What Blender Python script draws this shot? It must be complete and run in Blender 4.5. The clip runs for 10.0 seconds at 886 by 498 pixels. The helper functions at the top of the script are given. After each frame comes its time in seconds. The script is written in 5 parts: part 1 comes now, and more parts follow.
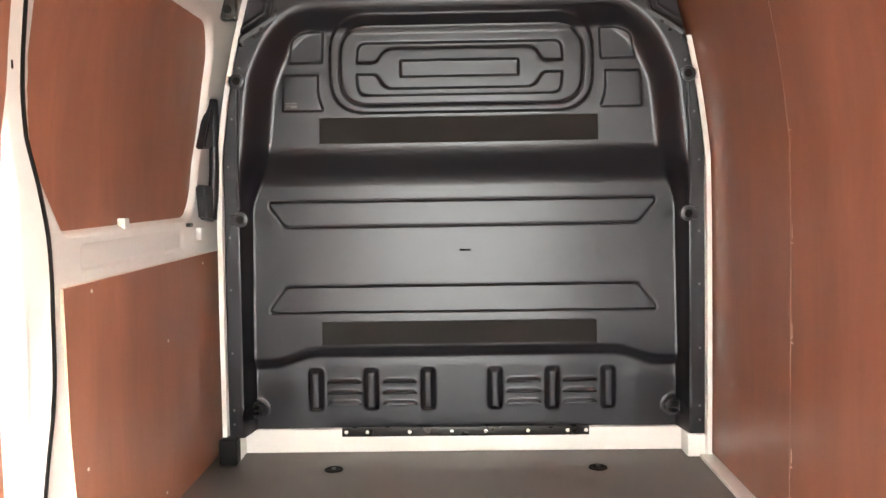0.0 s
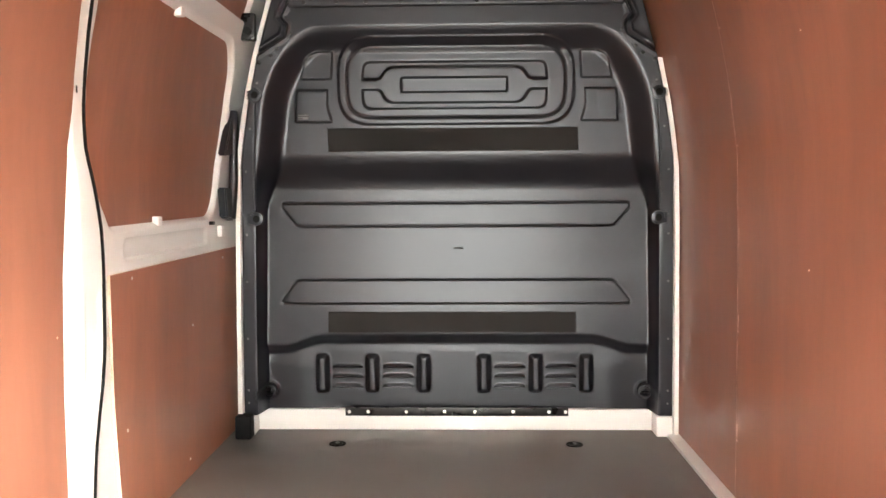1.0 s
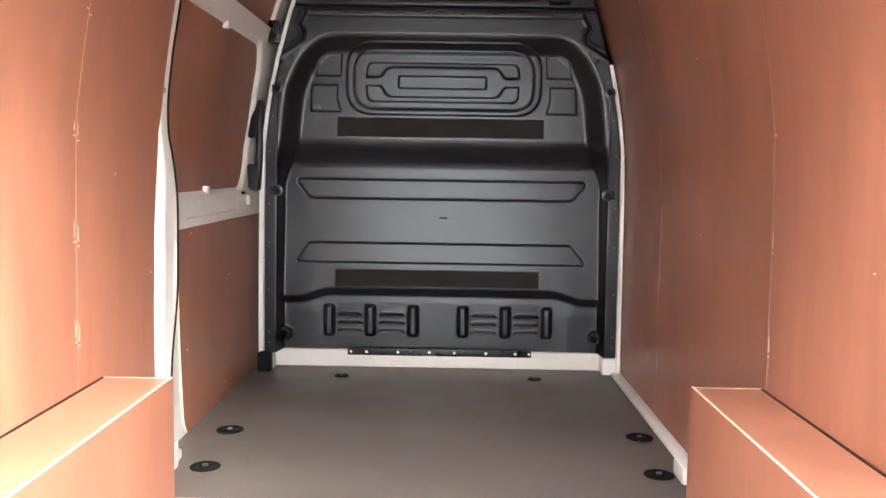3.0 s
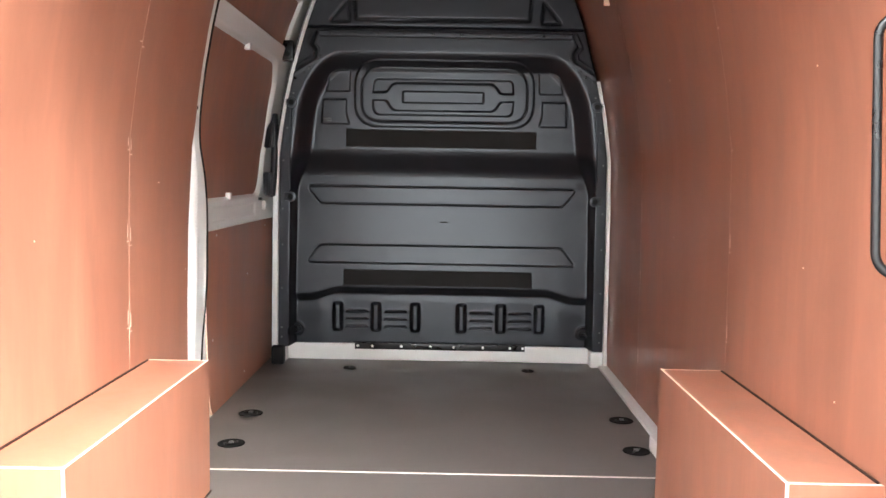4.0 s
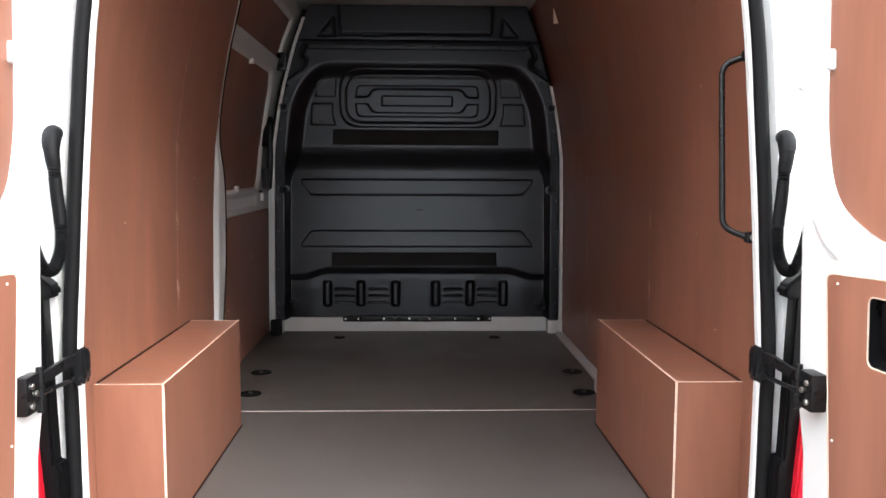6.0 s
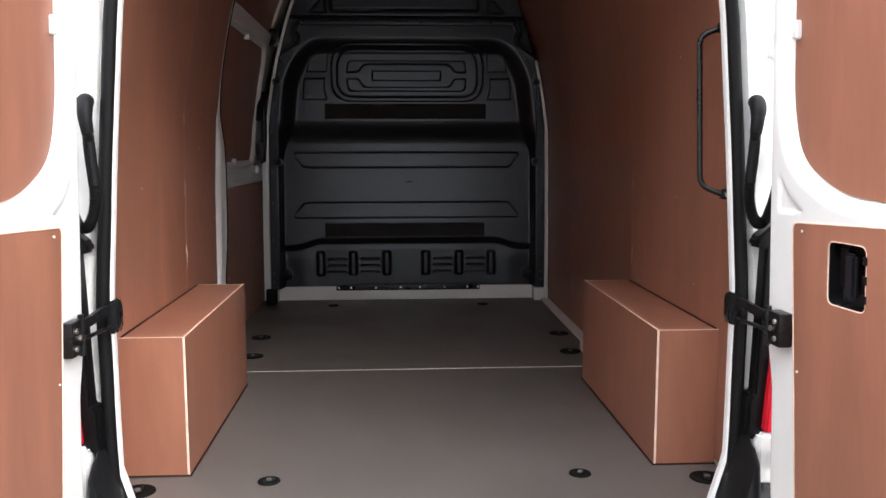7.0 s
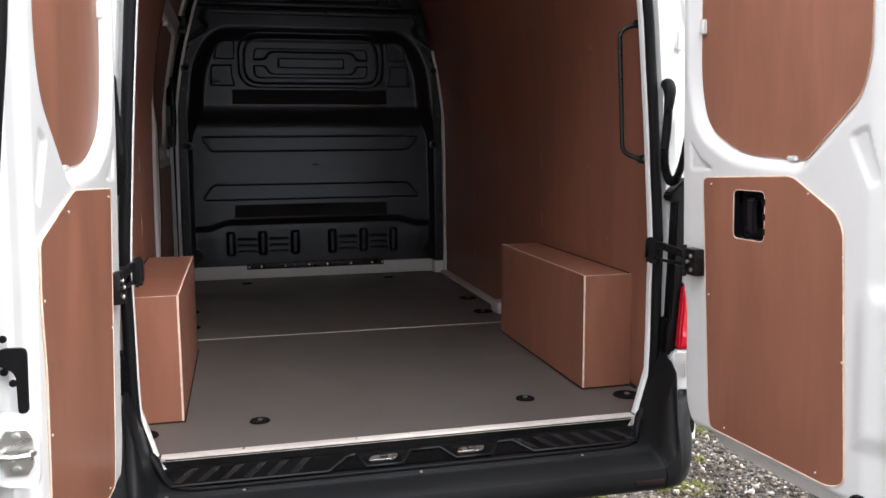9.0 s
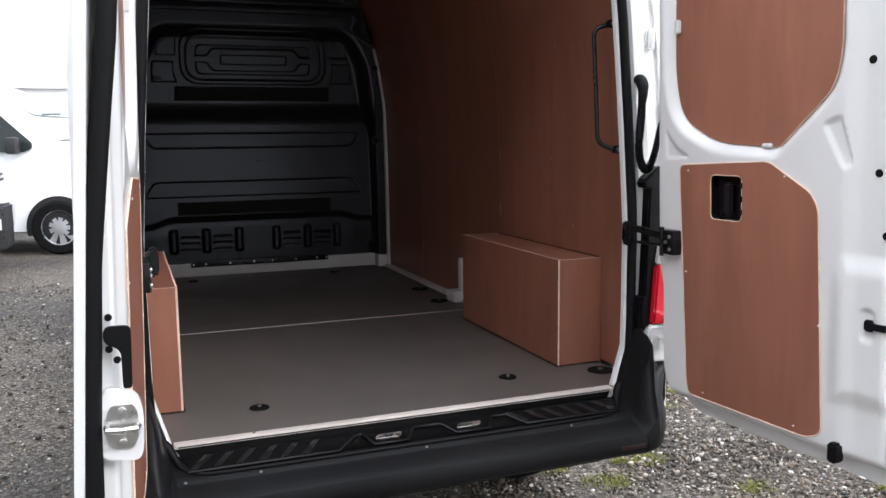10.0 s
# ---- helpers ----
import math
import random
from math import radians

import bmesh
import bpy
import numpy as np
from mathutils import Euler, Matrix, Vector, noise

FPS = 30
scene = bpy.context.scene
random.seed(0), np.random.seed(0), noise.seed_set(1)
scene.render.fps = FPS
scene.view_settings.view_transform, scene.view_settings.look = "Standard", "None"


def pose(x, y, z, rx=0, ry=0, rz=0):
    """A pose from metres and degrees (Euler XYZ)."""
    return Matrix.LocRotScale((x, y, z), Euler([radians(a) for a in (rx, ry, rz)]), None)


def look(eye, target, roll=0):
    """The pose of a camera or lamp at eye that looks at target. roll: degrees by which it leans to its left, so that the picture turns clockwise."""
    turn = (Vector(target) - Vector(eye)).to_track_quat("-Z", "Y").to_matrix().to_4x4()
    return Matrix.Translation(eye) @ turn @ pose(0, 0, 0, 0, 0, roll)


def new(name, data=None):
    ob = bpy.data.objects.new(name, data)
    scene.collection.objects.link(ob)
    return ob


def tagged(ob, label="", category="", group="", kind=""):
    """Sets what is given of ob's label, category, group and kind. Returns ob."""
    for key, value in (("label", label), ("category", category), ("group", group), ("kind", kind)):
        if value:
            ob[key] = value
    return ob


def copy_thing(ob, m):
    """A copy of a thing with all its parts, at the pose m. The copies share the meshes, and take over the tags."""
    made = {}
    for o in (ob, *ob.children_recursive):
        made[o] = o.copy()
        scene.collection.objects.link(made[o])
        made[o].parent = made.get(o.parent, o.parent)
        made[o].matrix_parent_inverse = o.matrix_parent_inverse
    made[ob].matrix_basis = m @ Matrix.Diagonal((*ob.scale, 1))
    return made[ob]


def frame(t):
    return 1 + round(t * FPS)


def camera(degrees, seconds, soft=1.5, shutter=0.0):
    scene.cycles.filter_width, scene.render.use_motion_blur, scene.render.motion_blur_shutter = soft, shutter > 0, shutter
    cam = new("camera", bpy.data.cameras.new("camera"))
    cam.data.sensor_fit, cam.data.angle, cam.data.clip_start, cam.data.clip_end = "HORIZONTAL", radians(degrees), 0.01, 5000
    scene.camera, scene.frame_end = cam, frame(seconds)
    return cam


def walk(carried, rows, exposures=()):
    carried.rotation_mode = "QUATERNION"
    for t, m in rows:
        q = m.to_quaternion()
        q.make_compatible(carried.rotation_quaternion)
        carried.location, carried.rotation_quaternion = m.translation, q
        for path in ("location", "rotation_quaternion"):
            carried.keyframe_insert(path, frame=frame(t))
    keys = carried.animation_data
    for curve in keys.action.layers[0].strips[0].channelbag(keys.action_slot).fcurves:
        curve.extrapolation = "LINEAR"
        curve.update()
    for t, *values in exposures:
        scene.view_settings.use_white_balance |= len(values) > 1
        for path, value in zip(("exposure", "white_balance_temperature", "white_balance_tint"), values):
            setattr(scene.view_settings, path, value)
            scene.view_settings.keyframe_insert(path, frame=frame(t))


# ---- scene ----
SKY, SUN = 0.124, 0.27
DOOR_LEAN = 0.03
cam = camera(56.0, 10.0)
PATH = [
    (0, (-0.019, 0.132, 1.628), (-0.055, 2.127, 1.489), -0.9),
    (0.5, (-0.004, -0.003, 1.64), (-0.046, 1.992, 1.507), -0.9),
    (1, (0.035, -0.189, 1.637), (-0.019, 1.806, 1.502), -0.3),
    (1.5, (0.027, -0.347, 1.633), (-0.011, 1.647, 1.485), -0.1),
    (2, (0.014, -0.54, 1.633), (-0.001, 1.452, 1.456), -0.2),
    (2.5, (0.047, -0.718, 1.634), (0.025, 1.273, 1.446), 0.8),
    (4, (0.04, -1.201, 1.651), (0.024, 0.791, 1.479), 1.0),
    (4.5, (0.04, -1.365, 1.655), (0.04, 0.627, 1.484), 1.1),
    (5, (-0.011, -1.518, 1.653), (0.044, 0.474, 1.485), 0.3),
    (5.2, (-0.029, -1.589, 1.656), (0.042, 0.403, 1.49), 0.4),
    (6.3, (-0.021, -1.886, 1.647), (0.049, 0.102, 1.443), 0.2),
    (6.5, (-0.038, -1.909, 1.635), (0.045, 0.077, 1.42), 0.1),
    (7, (-0.082, -2.005, 1.616), (0.033, -0.023, 1.378), -0.1),
    (7.5, (-0.11, -2.105, 1.599), (0.05, -0.128, 1.345), -0.2),
    (8, (-0.174, -2.221, 1.607), (0.053, -0.252, 1.342), -0.2),
    (8.5, (-0.329, -2.276, 1.587), (0.03, -0.326, 1.325), -0.6),
    (9, (-0.474, -2.333, 1.564), (-0.003, -0.406, 1.306), -0.4),
    (9.5, (-0.644, -2.391, 1.548), (-0.089, -0.487, 1.29), 0.2),
    (10, (-0.794, -2.373, 1.543), (-0.092, -0.519, 1.282), -0.7),
]
EXPOSURES = [(0, 5.42, 7100, 8), (1, 5.40, 7080, 8), (2.5, 4.94, 6780, 8), (4, 4.46, 6350, 7), (4.5, 4.27, 6250, 7), (5.2, 3.58, 6050, 8), (6.5, 2.29, 6300, 10), (7, 2.15, 6300, 11), (8.5, 1.78, 6300, 11), (10, 1.30, 6050, 11)]
walk(cam, [(t, look(eye, target, roll)) for t, eye, target, roll in PATH], EXPOSURES)


# ---- world and light ----
world = bpy.data.worlds.new("overcast_sky")
scene.world = world
world.use_nodes = True
wn, wl = world.node_tree.nodes, world.node_tree.links
sky = wn.new("ShaderNodeTexSky")
sky.sky_type = "NISHITA"
sky.sun_disc = False
sky.sun_elevation = radians(35)
sky.sun_rotation = radians(152)
sky.air_density, sky.dust_density, sky.ozone_density = 1.5, 9.0, 1.0
hsv = wn.new("ShaderNodeHueSaturation")
hsv.inputs["Saturation"].default_value = 0.25
wl.new(sky.outputs["Color"], hsv.inputs["Color"])
cloud = wn.new("ShaderNodeMix")
cloud.data_type = "RGBA"
cloud.inputs["Factor"].default_value = 0.8
cloud.inputs["B"].default_value = (5.1, 5.12, 5.15, 1)
wl.new(hsv.outputs["Color"], cloud.inputs["A"])
# an overcast sky is brighter overhead than at the horizon
direction = wn.new("ShaderNodeTexCoord")
axes = wn.new("ShaderNodeSeparateXYZ")
wl.new(direction.outputs["Generated"], axes.inputs["Vector"])
rise = wn.new("ShaderNodeMapRange")
rise.inputs["To Min"].default_value, rise.inputs["To Max"].default_value = 1.20, 2.6
curve = wn.new("ShaderNodeMath")
curve.operation = "POWER"
curve.use_clamp = True
curve.inputs[1].default_value = 2.0
wl.new(axes.outputs["Z"], curve.inputs[0])
wl.new(curve.outputs["Value"], rise.inputs["Value"])
overcast = wn.new("ShaderNodeVectorMath")
overcast.operation = "SCALE"
wl.new(cloud.outputs["Result"], overcast.inputs[0])
wl.new(rise.outputs["Result"], overcast.inputs["Scale"])
wl.new(overcast.outputs["Vector"], wn["Background"].inputs["Color"])
wn["Background"].inputs["Strength"].default_value = SKY

sun = new("sun", bpy.data.lights.new("sun", "SUN"))
sun.data.energy = SUN
sun.data.angle = radians(48)
sun.data.color = (1.0, 0.96, 0.9)
sun.matrix_world = look((0, 0, 0), (-0.38, 0.73, -0.57))


# ---- materials ----
def material(name, base, rough=0.5, metal=0.0, var=0.12, scale=8.0, fine=120.0, bump=0.1, stretch=(1, 1, 1),
             grain=0.0, dirt=None, dirt_amount=0.0, rough_var=0.1, spec=0.5, per_object=0.0, coat=0.0, warp=0.0, figure=0.0):
    """A surface with two scales of variation: broad clouds and fine grain, with optional stains and streaks."""
    m = bpy.data.materials.new(name)
    m.use_nodes = True
    n, l = m.node_tree.nodes, m.node_tree.links
    b = n["Principled BSDF"]
    b.inputs["Metallic"].default_value = metal
    b.inputs["Specular IOR Level"].default_value = spec
    b.inputs["Coat Weight"].default_value = coat
    tc = n.new("ShaderNodeTexCoord")
    mp = n.new("ShaderNodeMapping")
    mp.inputs["Scale"].default_value = stretch
    l.new(tc.outputs["Object"], mp.inputs["Vector"])
    broad = n.new("ShaderNodeTexNoise")
    broad.inputs["Scale"].default_value = scale
    broad.inputs["Detail"].default_value = 2.5
    broad.inputs["Roughness"].default_value = 0.45
    broad.inputs["Distortion"].default_value = warp
    l.new(mp.outputs["Vector"], broad.inputs["Vector"])
    small = n.new("ShaderNodeTexNoise")
    small.inputs["Scale"].default_value = fine
    small.inputs["Detail"].default_value = 2
    l.new(mp.outputs["Vector"], small.inputs["Vector"])
    ramp = n.new("ShaderNodeMapRange")
    ramp.clamp = False
    ramp.inputs["From Min"].default_value, ramp.inputs["From Max"].default_value = 0.15, 0.85
    ramp.inputs["To Min"].default_value, ramp.inputs["To Max"].default_value = 1 - var, 1 + var
    l.new(broad.outputs["Fac"], ramp.inputs["Value"])
    value = ramp.outputs["Result"]
    if grain:
        g = n.new("ShaderNodeMapRange")
        g.clamp = False
        g.inputs["From Min"].default_value, g.inputs["From Max"].default_value = 0.2, 0.8
        g.inputs["To Min"].default_value, g.inputs["To Max"].default_value = 1 - grain, 1 + grain
        l.new(small.outputs["Fac"], g.inputs["Value"])
        mul = n.new("ShaderNodeMath")
        mul.operation = "MULTIPLY"
        l.new(value, mul.inputs[0])
        l.new(g.outputs["Result"], mul.inputs[1])
        value = mul.outputs["Value"]
    if figure:
        fm = n.new("ShaderNodeMapping")
        fm.inputs["Scale"].default_value = (7, 7, 1.7)
        l.new(tc.outputs["Object"], fm.inputs["Vector"])
        fig = n.new("ShaderNodeTexNoise")
        fig.inputs["Scale"].default_value = 1.0
        fig.inputs["Detail"].default_value = 4
        fig.inputs["Roughness"].default_value = 0.6
        fig.inputs["Distortion"].default_value = 0.7
        l.new(fm.outputs["Vector"], fig.inputs["Vector"])
        g = n.new("ShaderNodeMapRange")
        g.clamp = False
        g.inputs["From Min"].default_value, g.inputs["From Max"].default_value = 0.25, 0.75
        g.inputs["To Min"].default_value, g.inputs["To Max"].default_value = 1 - figure, 1 + figure
        l.new(fig.outputs["Fac"], g.inputs["Value"])
        mul = n.new("ShaderNodeMath")
        mul.operation = "MULTIPLY"
        l.new(value, mul.inputs[0])
        l.new(g.outputs["Result"], mul.inputs[1])
        value = mul.outputs["Value"]
    if per_object:
        oi = n.new("ShaderNodeObjectInfo")
        g = n.new("ShaderNodeMapRange")
        g.inputs["To Min"].default_value, g.inputs["To Max"].default_value = 1 - per_object, 1 + per_object
        l.new(oi.outputs["Random"], g.inputs["Value"])
        mul = n.new("ShaderNodeMath")
        mul.operation = "MULTIPLY"
        l.new(value, mul.inputs[0])
        l.new(g.outputs["Result"], mul.inputs[1])
        value = mul.outputs["Value"]
    vm = n.new("ShaderNodeVectorMath")
    vm.operation = "SCALE"
    vm.inputs[0].default_value = base
    l.new(value, vm.inputs["Scale"])
    colour = vm.outputs["Vector"]
    if dirt:
        dn = n.new("ShaderNodeTexNoise")
        dn.inputs["Scale"].default_value = scale * 0.45
        dn.inputs["Detail"].default_value = 3
        dn.inputs["Roughness"].default_value = 0.5
        l.new(tc.outputs["Object"], dn.inputs["Vector"])
        dr = n.new("ShaderNodeMapRange")
        dr.clamp = False
        dr.inputs["From Min"].default_value, dr.inputs["From Max"].default_value = 0.25, 0.75
        dr.inputs["To Max"].default_value = dirt_amount
        l.new(dn.outputs["Fac"], dr.inputs["Value"])
        mx = n.new("ShaderNodeMix")
        mx.data_type = "RGBA"
        mx.inputs["B"].default_value = (*dirt, 1)
        l.new(dr.outputs["Result"], mx.inputs["Factor"])
        l.new(colour, mx.inputs["A"])
        colour = mx.outputs["Result"]
    l.new(colour, b.inputs["Base Color"])
    rr = n.new("ShaderNodeMapRange")
    rr.clamp = False
    rr.inputs["From Min"].default_value, rr.inputs["From Max"].default_value = 0.15, 0.85
    rr.inputs["To Min"].default_value, rr.inputs["To Max"].default_value = max(0.02, rough - rough_var), min(1, rough + rough_var)
    l.new(broad.outputs["Fac"], rr.inputs["Value"])
    l.new(rr.outputs["Result"], b.inputs["Roughness"])
    if bump:
        bp = n.new("ShaderNodeBump")
        bp.inputs["Strength"].default_value = bump
        bp.inputs["Distance"].default_value = 0.002
        l.new(small.outputs["Fac"], bp.inputs["Height"])
        l.new(bp.outputs["Normal"], b.inputs["Normal"])
    return m


PLY = material("red_brown_film_faced_plywood", (0.338, 0.145, 0.094), 0.36, var=0.30, scale=2.0, fine=22, grain=0.05, figure=0.13, bump=0,
               stretch=(2.6, 2.6, 0.42), dirt=(0.23, 0.092, 0.057), dirt_amount=0.6, per_object=0.04, rough_var=0.08, warp=1.4)
PLY_EDGE = material("raw_plywood_edge", (0.80, 0.60, 0.48), 0.8, var=0.2, scale=30, fine=200, grain=0.15, stretch=(1, 1, 1))
FLOOR = material("grey_brown_phenolic_floor_ply", (0.140, 0.123, 0.115), 0.40, spec=0.46, var=0.24, scale=2.2, warp=0.6, fine=420, grain=0.12, bump=0.25,
                 dirt=(0.050, 0.045, 0.041), dirt_amount=0.50, rough_var=0.15)
WHITE = material("white_painted_steel", (0.82, 0.825, 0.82), 0.28, var=0.03, scale=4, fine=260, bump=0, coat=0.3, rough_var=0.0)
PLASTIC = material("black_moulded_plastic", (0.0125, 0.0128, 0.0165), 0.28, spec=0.50, var=0.02, scale=3, fine=520, bump=0, rough_var=0.0)
PLASTIC.node_tree.nodes["Principled BSDF"].inputs["Specular Tint"].default_value = (0.88, 0.93, 1.0, 1)
STRIP = material("dark_foam_tape", (0.0085, 0.0082, 0.0078), 0.85, var=0.2, scale=9, fine=420, bump=0.4, dirt=(0.02, 0.019, 0.018), dirt_amount=0.3)
SEAL = material("black_rubber_seal", (0.006, 0.006, 0.0068), 0.55, spec=0.16, var=0.15, scale=20, fine=300, bump=0.1)
BUMPER = material("black_textured_bumper_plastic", (0.0080, 0.0086, 0.0100), 0.36, var=0.2, scale=5, fine=600, bump=0, grain=0.15, spec=0.20,
                  dirt=(0.012, 0.012, 0.012), dirt_amount=0.4)
TRIM = material("satin_black_trim", (0.0035, 0.0035, 0.004), 0.4, spec=0.2, var=0.1, scale=6, fine=200, bump=0)
GLOSS = material("black_painted_metal", (0.008, 0.008, 0.009), 0.3, spec=0.35, var=0.1, scale=20, fine=300, bump=0.03)
STEEL = material("bare_zinc_steel", (0.72, 0.71, 0.69), 0.30, metal=1.0, var=0.15, scale=40, fine=300, bump=0.1)
ZINC = material("dull_dark_zinc", (0.16, 0.16, 0.165), 0.5, metal=0.6, var=0.1, scale=40)
ALU = material("aluminium_edge_trim", (0.70, 0.64, 0.60), 0.55, metal=0.2, var=0.12, scale=12, fine=250, grain=0.08, stretch=(0.3, 1, 1), bump=0.08)
ROOF = material("white_painted_roof_steel", (0.76, 0.765, 0.76), 0.4, var=0.05, scale=2, fine=80)
PAPER = material("off_white_label", (0.75, 0.74, 0.7), 0.6, var=0.08)
LABEL = material("grey_label", (0.16, 0.16, 0.16), 0.6, var=0.15, scale=30)
INK = material("black_print", (0.03, 0.03, 0.03), 0.6)
LAMP_RED = material("red_lamp_lens", (0.62, 0.012, 0.03), 0.12, var=0.1, scale=60, fine=200, bump=0.05, coat=0.6)
DARK_RED = material("dark_red_reflector", (0.014, 0.0025, 0.003), 0.35, var=0.1, scale=60)
LAMP_CLEAR = material("pale_lamp_lens", (0.72, 0.72, 0.72), 0.15, var=0.08, scale=60, coat=0.5)
TYRE = material("tyre_rubber", (0.008, 0.008, 0.008), 0.9, spec=0.1, var=0.2, scale=15, bump=0.3)
RIM = material("silver_wheel_trim", (0.55, 0.56, 0.58), 0.35, metal=0.6, var=0.08, scale=10)
CAR_WHITE = material("white_car_paint", (0.80, 0.81, 0.82), 0.2, var=0.03, scale=2, bump=0, coat=0.6, dirt=(0.6, 0.59, 0.56), dirt_amount=0.3)
CAR_GLASS = material("tinted_car_glass", (0.02, 0.025, 0.027), 0.06, var=0.1, scale=3, bump=0, spec=0.3)
# greenish glass whose pale base colour paints in the sky's reflection
SKY_PAINTED_GLASS = material("green_glass_painted_reflection", (0.30, 0.42, 0.40), 0.08, var=0.1, scale=2, bump=0, coat=0.5)
CAR_BLACK = material("dark_car_bumper", (0.014, 0.014, 0.016), 0.5, var=0.15, scale=6)
CLAD = material("pale_metal_cladding", (0.78, 0.79, 0.80), 0.6, var=0.06, scale=0.6, fine=6, grain=0.04)
# even pale surface of the unseen block that cuts low sky light
BLOCKER = material("pale_blocker_surface", (0.72, 0.72, 0.71), 0.7, var=0.12, scale=0.5, fine=5, grain=0.06)
CONCRETE = material("dark_underseal", (0.008, 0.008, 0.008), 0.8, var=0.2, scale=4)
RIB = material("glossy_black_tread_rib", (0.012, 0.012, 0.013), 0.26, spec=0.5, var=0.1, scale=8, fine=300, bump=0)
MOULD = material("black_step_moulding", (0.0025, 0.0025, 0.003), 0.34, spec=0.2, var=0.1, scale=8, fine=300, bump=0)
STONE = material("mixed_gravel_stone", (0.84, 0.83, 0.82), 0.75, var=0.2, scale=25, fine=180, grain=0.15, bump=0.3)
JOINT_DARK = material("dark_brown_joint", (0.030, 0.015, 0.012), 0.6, spec=0.2, var=0.2, scale=30)
CUP = material("black_floor_cup", (0.004, 0.004, 0.004), 0.7, spec=0.15, var=0.1, scale=30)
MOSS = material("green_moss", (0.20, 0.21, 0.055), 0.95, var=0.3, scale=40, fine=300, grain=0.3, bump=0.5)


def colour_by_island(m, stops):
    """Tint a material by a random colour for each separate piece of the mesh."""
    n, l = m.node_tree.nodes, m.node_tree.links
    b = n["Principled BSDF"]
    old = b.inputs["Base Color"].links[0].from_socket
    geo = n.new("ShaderNodeNewGeometry")
    cr = n.new("ShaderNodeValToRGB")
    for k, (p, c) in enumerate(stops):
        e = cr.color_ramp.elements[k] if k < 2 else cr.color_ramp.elements.new(p)
        e.position, e.color = p, (*c, 1)
    l.new(geo.outputs["Random Per Island"], cr.inputs["Fac"])
    vm = n.new("ShaderNodeVectorMath")
    vm.operation = "MULTIPLY"
    l.new(old, vm.inputs[0])
    l.new(cr.outputs["Color"], vm.inputs[1])
    l.new(vm.outputs["Vector"], b.inputs["Base Color"])


colour_by_island(STONE, ((0.0, (0.045, 0.040, 0.036)), (1.0, (0.74, 0.71, 0.67)), (0.3, (0.070, 0.058, 0.047)), (0.55, (0.155, 0.118, 0.086)),
                         (0.75, (0.24, 0.20, 0.165)), (0.90, (0.45, 0.41, 0.36))))


def ground_material():
    m = bpy.data.materials.new("wet_gravel_yard")
    m.use_nodes = True
    n, l = m.node_tree.nodes, m.node_tree.links
    b = n["Principled BSDF"]
    tc = n.new("ShaderNodeTexCoord")
    vor = n.new("ShaderNodeTexVoronoi")
    vor.inputs["Scale"].default_value = 70
    vor.inputs["Randomness"].default_value = 1
    big = n.new("ShaderNodeTexNoise")
    big.inputs["Scale"].default_value = 0.9
    big.inputs["Detail"].default_value = 6
    tiny = n.new("ShaderNodeTexNoise")
    tiny.inputs["Scale"].default_value = 160
    for node in (vor, big, tiny):
        l.new(tc.outputs["Object"], node.inputs["Vector"])
    bw = n.new("ShaderNodeSeparateColor")
    l.new(vor.outputs["Color"], bw.inputs["Color"])
    cr = n.new("ShaderNodeValToRGB")
    cr.color_ramp.elements[0].color = (0.035, 0.031, 0.028, 1)
    cr.color_ramp.elements[1].color = (0.26, 0.24, 0.215, 1)
    cr.color_ramp.elements[1].position = 0.95
    mid = cr.color_ramp.elements.new(0.6)
    mid.color = (0.10, 0.088, 0.075, 1)
    l.new(bw.outputs["Red"], cr.inputs["Fac"])
    mx = n.new("ShaderNodeMix")
    mx.data_type = "RGBA"
    mx.blend_type = "MULTIPLY"
    mx.inputs["Factor"].default_value = 0.8
    l.new(cr.outputs["Color"], mx.inputs["A"])
    gr = n.new("ShaderNodeValToRGB")
    gr.color_ramp.elements[0].position, gr.color_ramp.elements[0].color = 0.36, (0.45, 0.435, 0.43, 1)
    gr.color_ramp.elements[1].position, gr.color_ramp.elements[1].color = 0.70, (1.45, 1.31, 1.16, 1)
    l.new(big.outputs["Fac"], gr.inputs["Fac"])
    l.new(gr.outputs["Color"], mx.inputs["B"])
    l.new(mx.outputs["Result"], b.inputs["Base Color"])
    b.inputs["Roughness"].default_value = 0.7
    bp = n.new("ShaderNodeBump")
    bp.inputs["Strength"].default_value = 0.9
    bp.inputs["Distance"].default_value = 0.02
    sub = n.new("ShaderNodeMath")
    sub.operation = "SUBTRACT"
    l.new(tiny.outputs["Fac"], sub.inputs[0])
    l.new(vor.outputs["Distance"], sub.inputs[1])
    l.new(sub.outputs["Value"], bp.inputs["Height"])
    l.new(bp.outputs["Normal"], b.inputs["Normal"])
    return m


GROUND = ground_material()


# ---- building helpers ----
def empty(name, at=(0, 0, 0), label="", category="", group="", kind=""):
    ob = new(name)
    ob.empty_display_size = 0.1
    ob.matrix_world = at if isinstance(at, Matrix) else Matrix.Translation(at)
    return tagged(ob, label, category, group, kind)


def origin_of(ob):
    m = Matrix()
    while ob is not None:
        m = ob.matrix_basis @ m
        ob = ob.parent
    return m


